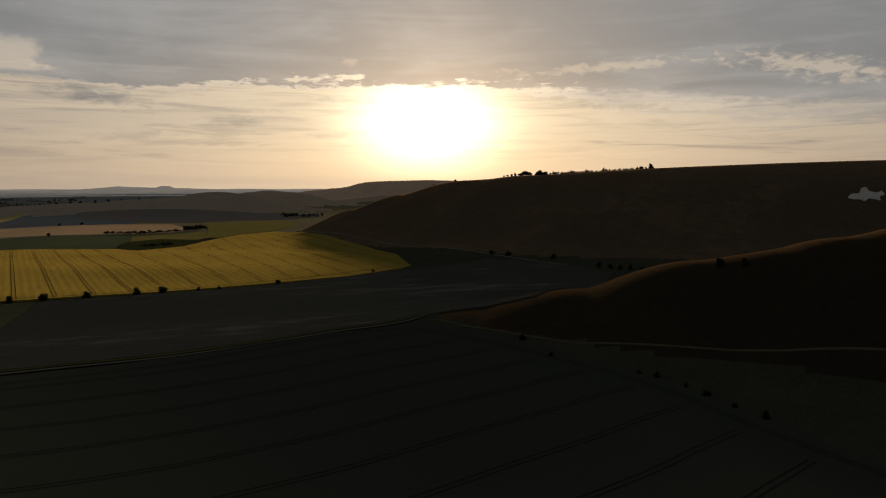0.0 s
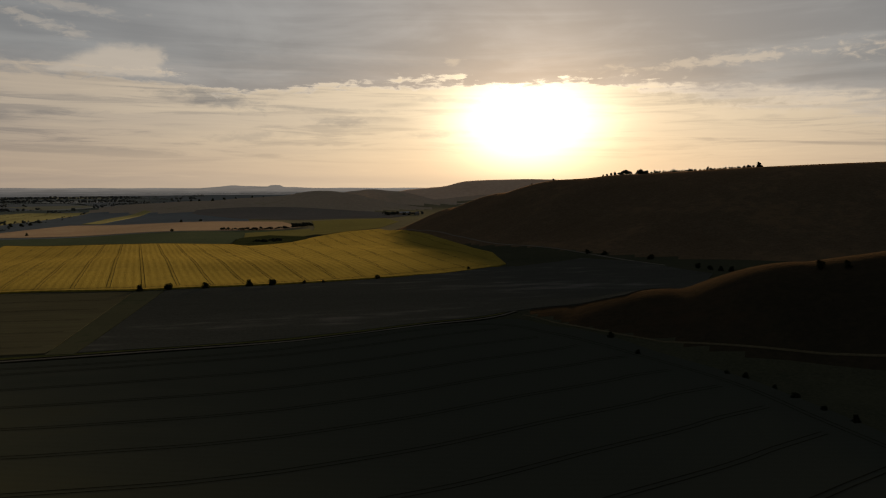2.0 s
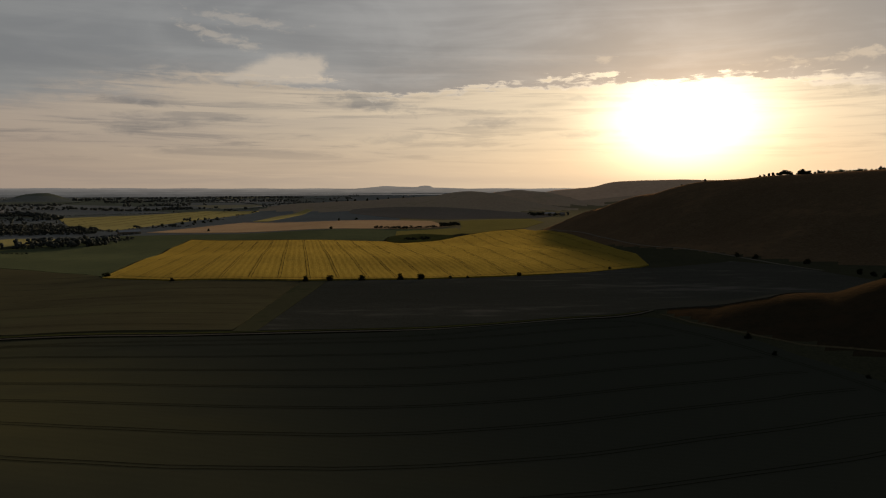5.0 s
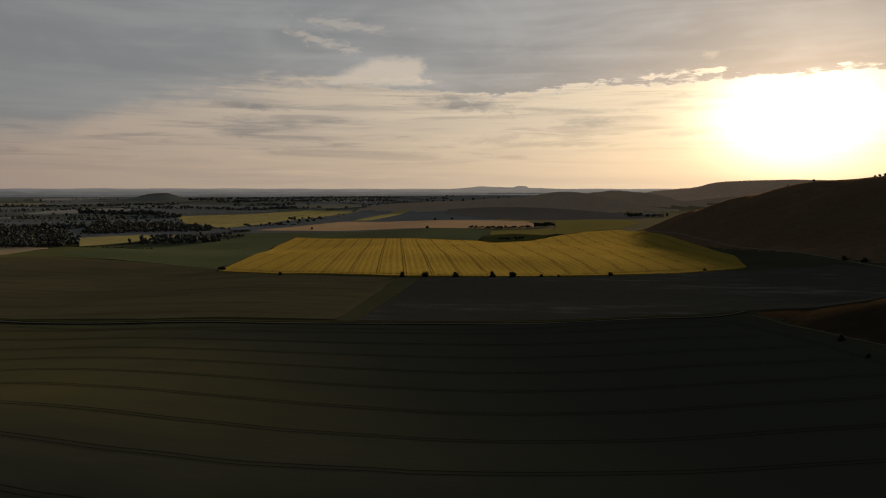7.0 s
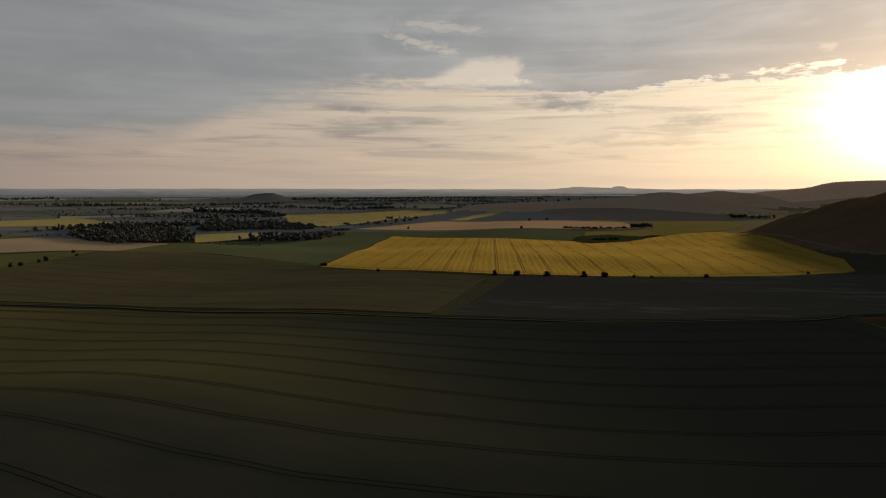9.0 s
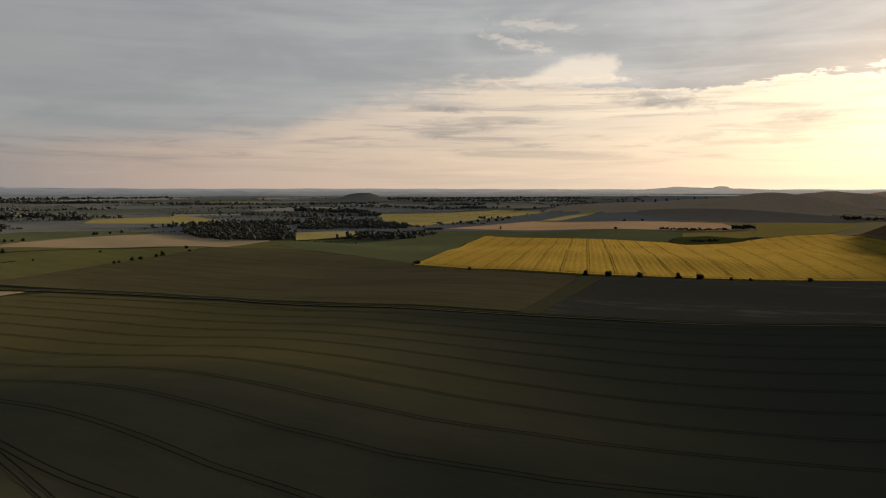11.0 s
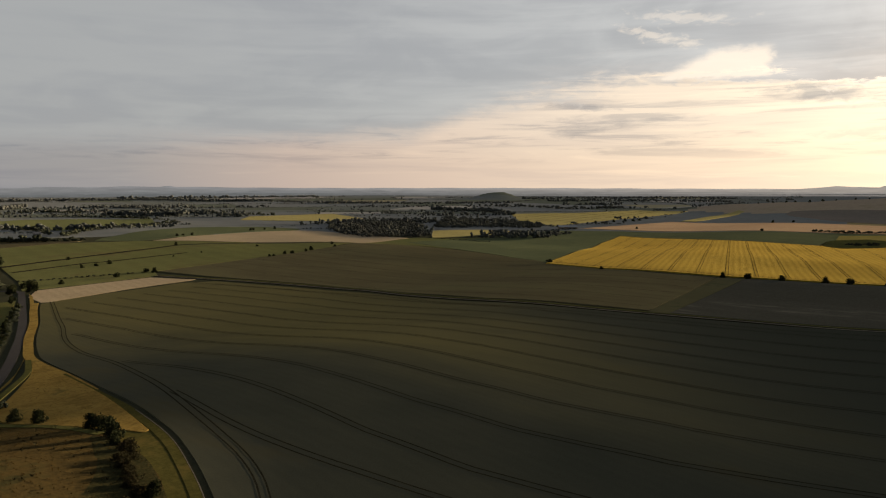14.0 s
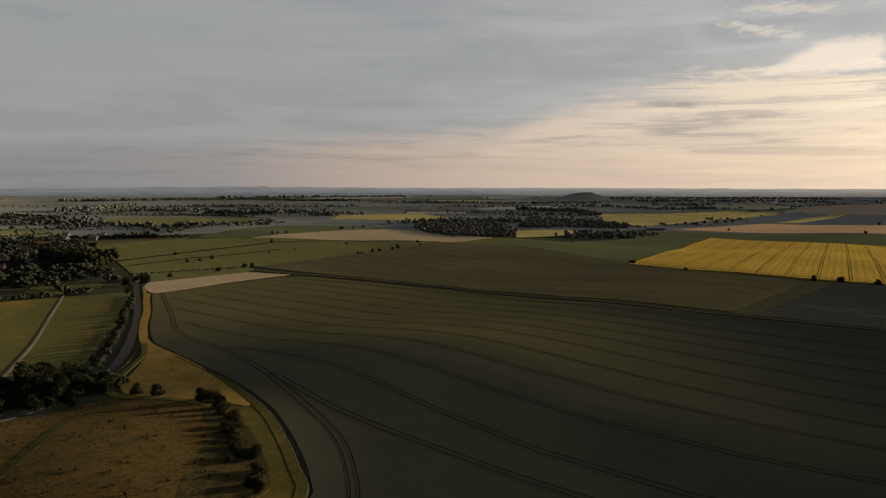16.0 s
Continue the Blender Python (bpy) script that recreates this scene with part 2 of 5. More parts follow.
def surface(name, low, high, grain=1.5, patch=0.03, rough=0.9, bump=0.6, depth=0.25, stain=None, rows=None, grain_mix=0.55, stretch=1.0, sheen=0.0, sheen_tint=(1.0, 0.62, 0.36), matt=1.0, sunlit=None, dimmed=None):
    """A matt surface from two base colours, mixed by grain and by broad patches; stain: a third colour in blotches;
    rows: (x, y, spacing, strength) of sowing rows square to that way."""
    made = bpy.data.materials.new(name)
    made.use_nodes = True
    tree = made.node_tree
    tree.nodes.clear()
    place = node(tree, "ShaderNodeTexCoord").outputs["Object"]
    fine = clouds(tree, place, grain, 5.0, 0.65)
    drawn = node(tree, "ShaderNodeVectorMath", operation="MULTIPLY", s0=place, s1=(stretch, 1.0, 1.0)).outputs[0]
    broad = clouds(tree, drawn, patch, 4.0, 0.55, 0.5)
    middle = clouds(tree, drawn, patch * 7, 4.0, 0.6)
    mixer = calc(tree, "ADD", calc(tree, "MULTIPLY", fine, grain_mix), calc(tree, "ADD", calc(tree, "MULTIPLY", broad, (1 - grain_mix) * 0.6), calc(tree, "MULTIPLY", middle, (1 - grain_mix) * 0.4)))
    colour = blend(tree, step_between(tree, mixer, 0.36, 0.64), low, high)
    if stain:
        colour = blend(tree, calc(tree, "MULTIPLY", step_between(tree, calc(tree, "MULTIPLY_ADD", middle, 0.4, calc(tree, "MULTIPLY", broad, 0.6)), 0.52, 0.66), 0.8), colour, stain)
    if sunlit:  # sunlit tone painted between two lines across the field: point and normal of each, how soft
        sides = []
        for (px_, py_), (nx, ny), soft in sunlit[1:]:
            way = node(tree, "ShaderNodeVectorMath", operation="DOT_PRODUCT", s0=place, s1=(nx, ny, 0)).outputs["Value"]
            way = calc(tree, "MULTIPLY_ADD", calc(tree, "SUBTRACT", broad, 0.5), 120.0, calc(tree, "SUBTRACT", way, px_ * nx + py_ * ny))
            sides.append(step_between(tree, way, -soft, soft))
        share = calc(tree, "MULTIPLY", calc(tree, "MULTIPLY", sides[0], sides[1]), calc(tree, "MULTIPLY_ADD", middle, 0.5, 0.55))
        colour = blend(tree, share, colour, sunlit[0])
    if dimmed:  # darkening painted beyond a soft line to dim that end: colour, point, normal, how soft
        (px_, py_), (nx, ny), soft = dimmed[1:]
        way = node(tree, "ShaderNodeVectorMath", operation="DOT_PRODUCT", s0=place, s1=(nx, ny, 0)).outputs["Value"]
        way = calc(tree, "MULTIPLY_ADD", calc(tree, "SUBTRACT", broad, 0.5), 120.0, calc(tree, "SUBTRACT", way, px_ * nx + py_ * ny))
        colour = blend(tree, calc(tree, "MULTIPLY", step_between(tree, way, -soft, soft), calc(tree, "MULTIPLY_ADD", middle, 0.3, 0.7)), colour, dimmed[0])
    relief = fine
    if rows:
        x, y, spacing, strength = rows
        across = node(tree, "ShaderNodeVectorMath", operation="DOT_PRODUCT", s0=place, s1=(x, y, 0)).outputs["Value"]
        wob = calc(tree, "MULTIPLY_ADD", middle, spacing * 0.8, across)
        wave = calc(tree, "MULTIPLY_ADD", calc(tree, "SINE", calc(tree, "MULTIPLY", wob, 2 * math.pi / spacing)), 0.5, 0.5)
        colour = blend(tree, calc(tree, "MULTIPLY", wave, strength), colour, blend(tree, 1.0, colour, (0.45, 0.45, 0.42), "MULTIPLY"))
        relief = calc(tree, "MULTIPLY_ADD", wave, strength * 0.5, fine)
    if sheen:
        skin = node(tree, "ShaderNodeBsdfPrincipled", Roughness=0.8)
        skin.inputs["Sheen Weight"].default_value = sheen
        skin.inputs["Sheen Roughness"].default_value = 0.6
        skin.inputs["Sheen Tint"].default_value = (*sheen_tint, 1)
        skin.inputs["Specular IOR Level"].default_value = 0.0
        tree.links.new(colour, skin.inputs["Base Color"])
    elif rough < 0.9:
        skin = node(tree, "ShaderNodeBsdfPrincipled", Roughness=rough)
        tree.links.new(colour, skin.inputs["Base Color"])
    else:
        skin = node(tree, "ShaderNodeBsdfDiffuse", Color=colour, Roughness=matt)
    if bump:
        rise = node(tree, "ShaderNodeBump", Strength=bump, Distance=depth, Height=relief).outputs[0]
        tree.links.new(rise, skin.inputs["Normal"])
    node(tree, "ShaderNodeOutputMaterial", Surface=skin.outputs[0])
    return made


def foliage(name, low, high, through_light=0.2):
    made = bpy.data.materials.new(name)
    made.use_nodes = True
    tree = made.node_tree
    tree.nodes.clear()
    chance = node(tree, "ShaderNodeObjectInfo").outputs["Random"]
    island = node(tree, "ShaderNodeNewGeometry").outputs["Random Per Island"]
    colour = blend(tree, island, low, high)
    colour = blend(tree, calc(tree, "MULTIPLY", chance, 0.5), colour, blend(tree, 1.0, colour, (0.75, 0.7, 0.6), "MULTIPLY"))
    place = node(tree, "ShaderNodeTexCoord").outputs["Object"]
    rise = node(tree, "ShaderNodeBump", Strength=1.0, Distance=1.6, Height=clouds(tree, place, 1.9, 4.0, 0.75)).outputs[0]
    skin = node(tree, "ShaderNodeBsdfDiffuse", Color=colour, Normal=rise)
    thin = node(tree, "ShaderNodeBsdfTranslucent", Color=colour).outputs[0]
    both = node(tree, "ShaderNodeMixShader", s0=through_light, s1=skin.outputs[0], s2=thin).outputs[0]
    node(tree, "ShaderNodeOutputMaterial", Surface=both)
    return made


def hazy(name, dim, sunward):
    """Backdrop of far hills that glows: haze painted pale with distance and paler under the sunset."""
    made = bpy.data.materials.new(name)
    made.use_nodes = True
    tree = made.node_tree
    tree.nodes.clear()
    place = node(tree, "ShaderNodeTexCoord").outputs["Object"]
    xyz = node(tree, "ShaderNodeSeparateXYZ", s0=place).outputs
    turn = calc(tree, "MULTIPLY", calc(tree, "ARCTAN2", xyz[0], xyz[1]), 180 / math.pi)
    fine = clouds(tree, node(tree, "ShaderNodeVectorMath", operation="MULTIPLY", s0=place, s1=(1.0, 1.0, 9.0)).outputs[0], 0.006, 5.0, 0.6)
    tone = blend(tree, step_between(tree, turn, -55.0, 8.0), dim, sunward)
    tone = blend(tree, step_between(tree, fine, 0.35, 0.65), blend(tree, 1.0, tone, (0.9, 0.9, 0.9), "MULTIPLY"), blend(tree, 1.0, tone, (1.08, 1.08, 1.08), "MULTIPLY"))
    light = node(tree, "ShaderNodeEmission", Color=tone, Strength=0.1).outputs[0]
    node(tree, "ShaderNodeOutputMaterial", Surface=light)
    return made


ROWS_YELLOW = (0.985, 0.174)
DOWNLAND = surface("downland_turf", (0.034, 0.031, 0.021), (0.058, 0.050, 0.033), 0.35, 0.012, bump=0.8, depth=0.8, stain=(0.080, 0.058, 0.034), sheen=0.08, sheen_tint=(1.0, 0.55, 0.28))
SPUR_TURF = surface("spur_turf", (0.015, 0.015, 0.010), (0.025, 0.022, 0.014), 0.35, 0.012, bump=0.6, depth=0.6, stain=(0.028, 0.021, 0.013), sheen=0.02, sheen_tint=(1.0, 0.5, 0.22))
# haze painted into the far downs: hills A, B, C step paler (not FLAT_DOWN)
HAZED_DOWN_A = surface("hazed_downland_near", (0.270, 0.215, 0.155), (0.330, 0.262, 0.190), 0.12, 0.008, bump=0.3, depth=1.0, stain=(0.24, 0.20, 0.13))
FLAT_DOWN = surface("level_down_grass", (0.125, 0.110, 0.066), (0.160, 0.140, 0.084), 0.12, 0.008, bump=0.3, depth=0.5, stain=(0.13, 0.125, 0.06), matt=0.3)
HAZED_DOWN_B = surface("hazed_downland_middle", (0.31, 0.240, 0.175), (0.38, 0.295, 0.215), 0.08, 0.006, bump=0.3, depth=1.0, stain=(0.28, 0.235, 0.165))
HAZED_DOWN_C = surface("hazed_downland_far", (0.42, 0.305, 0.215), (0.50, 0.365, 0.260), 0.06, 0.005, bump=0.3, depth=1.0, sheen=0.12, sheen_tint=(1.0, 0.70, 0.50))
MEADOW = surface("rough_meadow", (0.032, 0.034, 0.022), (0.050, 0.050, 0.030), 0.8, 0.02, bump=0.3, depth=0.3)
# haze painted into far farmland and valley crops as greyer, lighter colour
PLAIN = surface("hazed_far_farmland", (0.136, 0.144, 0.142), (0.166, 0.173, 0.168), 0.05, 0.003, bump=0.1, depth=1.0)
VALE_GRASS = surface("hazed_valley_grass", (0.126, 0.134, 0.122), (0.156, 0.164, 0.148), 0.08, 0.006, bump=0.1, depth=0.5)
VALE_GREY = surface("hazed_grey_valley_crop", (0.152, 0.158, 0.154), (0.182, 0.187, 0.181), 0.08, 0.006, bump=0.1, depth=0.5)
VALE_PALE = surface("hazed_valley_stubble", (0.275, 0.262, 0.240), (0.33, 0.312, 0.282), 0.08, 0.006, bump=0.1, depth=0.5)
VALE_GREEN = surface("hazed_green_valley_crop", (0.102, 0.111, 0.087), (0.128, 0.136, 0.105), 0.08, 0.006, bump=0.1, depth=0.5)
VALE_STRAW = surface("hazed_straw_valley_crop", (0.22, 0.20, 0.13), (0.26, 0.235, 0.155), 0.08, 0.006, bump=0.1, depth=0.5)
# barley colour holds a painted sunlit band and a painted dim end
BARLEY_DARK = surface("green_barley", (0.042, 0.045, 0.034), (0.060, 0.061, 0.044), 2.2, 0.010, bump=0.3, depth=0.12, stain=(0.060, 0.056, 0.034), rows=(0.22, 0.975, 3.0, 0.06), grain_mix=0.25, stretch=0.4, sunlit=((0.106, 0.095, 0.041), ((-352, 112), (0.045, 0.999), 40.0), ((-125, 190), (-0.75, -0.66), 75.0)), dimmed=((0.038, 0.041, 0.032), (-25, 185), (0.90, 0.44), 75.0))
BROWN_CROP = surface("brown_ripening_crop", (0.068, 0.062, 0.037), (0.094, 0.085, 0.048), 1.6, 0.012, bump=0.6, depth=0.3, stain=(0.086, 0.086, 0.046), rows=(0.1, 0.99, 6.0, 0.12), grain_mix=0.25, stretch=0.3, matt=0.65)
STRIP_GRASS = surface("dry_strip_grass", (0.076, 0.071, 0.038), (0.104, 0.096, 0.050), 1.2, 0.02, bump=0.5, depth=0.2, stain=(0.060, 0.062, 0.032))
GREY_CROP = surface("grey_green_crop", (0.043, 0.044, 0.036), (0.064, 0.063, 0.052), 0.7, 0.014, bump=0.5, depth=0.3, stain=(0.125, 0.114, 0.100), matt=0.8, stretch=0.3)
YELLOW_CROP = surface("yellow_flowering_crop", (0.172, 0.137, 0.025), (0.220, 0.176, 0.034), 1.2, 0.01, bump=0.9, depth=0.4, stain=(0.150, 0.124, 0.026), rows=(*ROWS_YELLOW, 5.2, 0.34), grain_mix=0.35, sheen=0.05, sheen_tint=(1.0, 0.56, 0.16))
GOLD_CROP = surface("golden_crop", (0.25, 0.215, 0.085), (0.35, 0.305, 0.13), 0.5, 0.01, bump=0.5, depth=0.5, rows=(0.4, 0.9, 12.0, 0.25), matt=0.3)
TAN_STUBBLE = surface("tan_stubble", (0.285, 0.225, 0.145), (0.38, 0.30, 0.195), 0.6, 0.012, bump=0.4, depth=0.3, rows=(0.3, 0.95, 7.0, 0.12))
PINK_STUBBLE = surface("pinkish_dry_grass", (0.31, 0.21, 0.13), (0.40, 0.285, 0.18), 0.5, 0.01, bump=0.5, depth=0.4, rows=(0.05, 1.0, 14.0, 0.15), matt=0.2)
GREEN_CROP = surface("green_grass_crop", (0.103, 0.108, 0.043), (0.142, 0.141, 0.056), 0.6, 0.012, bump=0.6, depth=0.3, stain=(0.108, 0.096, 0.044), rows=(0.3, 0.95, 26.0, 0.14))
BLUE_CROP = surface("blue_green_crop", (0.060, 0.072, 0.042), (0.084, 0.095, 0.052), 0.6, 0.012, bump=0.8, depth=0.5, matt=0.3)
OLIVE_CROP = surface("olive_crop", (0.135, 0.118, 0.040), (0.180, 0.156, 0.052), 0.6, 0.012, bump=0.4, depth=0.3, matt=0.3)
LIME_CROP = surface("lime_green_crop", (0.11, 0.118, 0.050), (0.15, 0.156, 0.068), 0.5, 0.012, bump=0.4, depth=0.3)
PADDOCK_GRASS = surface("grazed_paddock", (0.062, 0.068, 0.025), (0.096, 0.092, 0.034), 1.4, 0.02, bump=0.4, depth=0.15, stain=(0.145, 0.092, 0.028), stretch=0.5)
DRY_GRASS = surface("dry_golden_grass", (0.135, 0.090, 0.026), (0.250, 0.172, 0.048), 0.9, 0.05, bump=0.6, depth=0.25, stain=(0.095, 0.075, 0.026), grain_mix=0.3, matt=0.6)
KNOLL_GRASS = surface("tussocky_brown_grass", (0.034, 0.027, 0.012), (0.082, 0.056, 0.020), 1.1, 0.035, bump=0.35, depth=0.3, stain=(0.028, 0.031, 0.014), grain_mix=0.3)
VERGE_GRASS = surface("green_verge_grass", (0.050, 0.054, 0.018), (0.095, 0.088, 0.030), 1.2, 0.06, bump=0.3, depth=0.2)
DARK_GRASS = surface("trodden_green_grass", (0.024, 0.027, 0.011), (0.046, 0.046, 0.017), 1.2, 0.06, bump=0.4, depth=0.2)
SLOPE_GRASS = surface("green_slope_grass", (0.042, 0.041, 0.013), (0.074, 0.065, 0.020), 1.0, 0.06, bump=0.5, depth=0.15, stain=(0.092, 0.070, 0.022))
# dark green flank, with the shade of the scrub painted into its colour
FLANK_GRASS = surface("shaded_flank_grass", (0.020, 0.021, 0.010), (0.048, 0.042, 0.018), 1.4, 0.05, bump=0.6, depth=0.3, stain=(0.070, 0.048, 0.018))
TRODDEN = surface("trodden_crop_edge", (0.060, 0.052, 0.030), (0.10, 0.085, 0.05), 1.2, 0.06, bump=0.3, depth=0.2)
WHEEL_SOIL = surface("pressed_wheel_track", (0.014, 0.014, 0.010), (0.028, 0.026, 0.018), 2.0, 0.1, bump=0.3, depth=0.1)
CHALK = surface("pale_chalk", (0.36, 0.34, 0.30), (0.52, 0.50, 0.46), 1.0, 0.06, bump=0.5, depth=0.1)
PLOUGHLAND = surface("bare_brown_ploughland", (0.150, 0.128, 0.106), (0.195, 0.166, 0.138), 0.3, 0.008, bump=0.4, depth=0.4, rows=(0.1, 0.99, 20.0, 0.12))
LANE_GRAVEL = surface("pale_gravel", (0.095, 0.088, 0.074), (0.15, 0.140, 0.122), 1.4, 0.05, bump=0.4, depth=0.1)
TRACK_EARTH = surface("chalky_farm_track", (0.085, 0.076, 0.060), (0.140, 0.125, 0.100), 1.4, 0.05, bump=0.6, depth=0.1)
ASPHALT = surface("worn_asphalt", (0.042, 0.040, 0.040), (0.058, 0.055, 0.055), 2.5, 0.05, bump=0.2, depth=0.03)
BARK = surface("bark", (0.05, 0.04, 0.03), (0.10, 0.08, 0.06), 3.0, 0.5, bump=0.6, depth=0.05)
LEAVES = foliage("dark_leaves", (0.018, 0.022, 0.012), (0.028, 0.033, 0.017), 0.05)
DEEP_LEAVES = foliage("deep_green_leaves", (0.021, 0.026, 0.020), (0.033, 0.039, 0.028), 0.05)
SCRUB_LEAVES = foliage("brown_scrub_leaves", (0.020, 0.020, 0.012), (0.040, 0.036, 0.020), 0.05)
TUFT_DRY = foliage("dry_brown_blades", (0.036, 0.026, 0.011), (0.095, 0.062, 0.022))
TUFT_GOLD = foliage("dry_golden_blades", (0.09, 0.065, 0.026), (0.19, 0.13, 0.05))
# distant leaves, haze painted in as lighter grey; the second for the farthest trees
HAZED_LEAVES = foliage("hazed_leaves", (0.046, 0.052, 0.050), (0.062, 0.068, 0.064), 0.05)
HAZIER_LEAVES = foliage("hazier_leaves", (0.053, 0.058, 0.057), (0.070, 0.076, 0.073), 0.05)
HEDGE_LEAVES = foliage("hedge_leaves", (0.026, 0.031, 0.023), (0.040, 0.045, 0.032), 0.06)
BRICK = surface("red_brick", (0.085, 0.064, 0.054), (0.13, 0.096, 0.080), 4.0, 0.4, bump=0.3, depth=0.02)
RENDERED = surface("pale_plaster", (0.13, 0.125, 0.118), (0.19, 0.18, 0.168), 2.0, 0.3, bump=0.2, depth=0.02)
ROOF_TILE = surface("brown_roof_tiles", (0.085, 0.064, 0.054), (0.14, 0.10, 0.083), 3.0, 0.3, bump=0.5, depth=0.05)
RED_ROOF = surface("orange_red_roof", (0.30, 0.10, 0.05), (0.40, 0.15, 0.08), 2.0, 0.2, bump=0.3, depth=0.04)
ROOF_SLATE = surface("grey_roof_slates", (0.13, 0.13, 0.14), (0.20, 0.20, 0.21), 3.0, 0.3, bump=0.4, depth=0.04)
TIN = surface("grey_tin_sheet", (0.16, 0.17, 0.18), (0.24, 0.25, 0.26), 1.0, 0.2, rough=0.5, bump=0.2, depth=0.03)
PANE = surface("dark_window", (0.02, 0.022, 0.025), (0.03, 0.032, 0.036), 1.0, 0.2, rough=0.15, bump=0.0)
WOOD = surface("weathered_wood", (0.14, 0.11, 0.08), (0.24, 0.19, 0.14), 3.0, 0.4, bump=0.4, depth=0.02)

# ---- shape of the land ----
# crest lines of the downs: x, y, height, half width
RIDGE = [(205, 1085, 2, 60), (285, 1045, 40, 130), (349, 990, 62, 210), (418, 930, 81.6, 290), (477, 882, 88, 340),
         (585, 749, 91.4, 380), (808, 590, 96.4, 400), (1150, 330, 104, 420), (1500, -250, 104, 450)]
SPUR = [(118, 330, 0.0, 40), (150, 312, 5.2, 60), (190, 288, 15.0, 85), (235, 258, 30.5, 105), (285, 222, 42.5, 120), (380, 160, 73, 150), (600, 60, 90, 220)]
HILL_A = [(-420, 2050, 6, 230), (-306, 2077, 20, 320), (-204, 2090, 26, 370), (-118, 2096, 27, 390), (-32, 2099, 35, 400), (53, 2099, 40, 400), (112, 2096, 46, 330), (140, 2095, 55, 300), (170, 2094, 50, 290), (203, 2090, 37, 290), (228, 2088, 30, 280), (302, 2078, 9, 240), (381, 2066, 0, 200)]
HILL_B = [(200, 2492, 16, 180), (231, 2489, 28, 200), (289, 2483, 50, 230), (337, 2477, 55, 240), (413, 2466, 48, 230), (441, 2461, 39, 220), (560, 2440, 8, 180)]
HILL_C = [(430, 2870, 24, 240), (510, 2855, 33, 260), (584, 2842, 51, 280), (667, 2824, 58, 300), (728, 2809, 61, 320), (806, 2788, 84, 330), (864, 2771, 87, 350), (1012, 2721, 90, 390), (1278, 2610, 80, 440), (1700, 2350, 100, 500)]
KNOLL = [(-128, -45, 9, 75), (-150, -75, 11, 80)]
MOUND = [(-1492, 2660, 27, 95), (-1448, 2708, 31, 105)]
FOLD = [(-62, 78, 0.8, 45), (-20, 80, 2.2, 52), (30, 82, 2.4, 54), (100, 82, 2.0, 54), (160, 86, 0.5, 50)]
CRESTS = (RIDGE, SPUR, HILL_A, HILL_B, HILL_C, KNOLL, MOUND, FOLD)


def height(x, y):
    """Height of the land over the valley floor, for arrays of places."""
    x, y = np.asarray(x, float), np.asarray(y, float)
    land = np.zeros_like(x)
    for crest in CRESTS:
        best = np.zeros_like(x)
        for (ax, ay, ah, aw), (bx, by, bh, bw) in zip(crest, crest[1:]):
            dx, dy = bx - ax, by - ay
            s = np.clip(((x - ax) * dx + (y - ay) * dy) / (dx * dx + dy * dy), 0, 1)
            d = np.hypot(x - ax - s * dx, y - ay - s * dy) / (aw + s * (bw - aw))
            best = np.maximum(best, (ah + s * (bh - ah)) * (0.5 + 0.5 * np.cos(np.pi * np.clip(d, 0, 1))))
        land = np.maximum(land, best) + 0.25 * np.minimum(land, best)
    far = np.hypot(x, y)
    plain = 20 * np.clip((far - 2300) / 2500, 0, 1) ** 1.3
    step = np.clip((-x - 130) / 200, 0, 1)
    dip = np.clip((y - 560) / 350, 0, 1)
    vale = -9 * step * step * (3 - 2 * step) * np.clip(1 - (far - 900) / 1500, 0, 1) - 8 * dip * dip * (3 - 2 * dip) * np.clip(1 - (far - 1100) / 1200, 0, 1)
    shoulder = 9.5 * np.exp(-(((x + 115) / 100) ** 2 + ((y - 85) / 115) ** 2))
    roll = 0.5 * np.sin(x / 90 + 0.6) * np.cos(y / 110) + 5 * np.sin(x / 640 + 1.1) * np.sin(y / 560 + 0.4) * np.clip((far - 900) / 1200, 0, 1)
    folds = 0.5 * np.sin((0.35 * x + 0.94 * y) / 27 + 0.9 * np.sin(x / 110)) * np.clip((y - 400) / 100, 0, 1) * np.clip((1050 - y) / 150, 0, 1)
    return land + plain + vale + shoulder + folds + roll * np.clip((far - 60) / 200, 0, 1)

# ---- the land ----


def part(name, data, material, parent=None, label=""):
    """Links a mesh as one object, under a thing or a part."""
    ob = new(name, data)
    if material:
        data.materials.append(material)
    if parent:
        ob.parent = parent
    if label:
        ob["label"] = label
    return ob


def mesh_of(name, verts, faces, smooth=False):
    data = bpy.data.meshes.new(name)
    data.from_pydata([tuple(v) for v in verts], [], [tuple(f) for f in faces])
    if smooth:
        data.polygons.foreach_set("use_smooth", [True] * len(data.polygons))
    data.update()
    return data


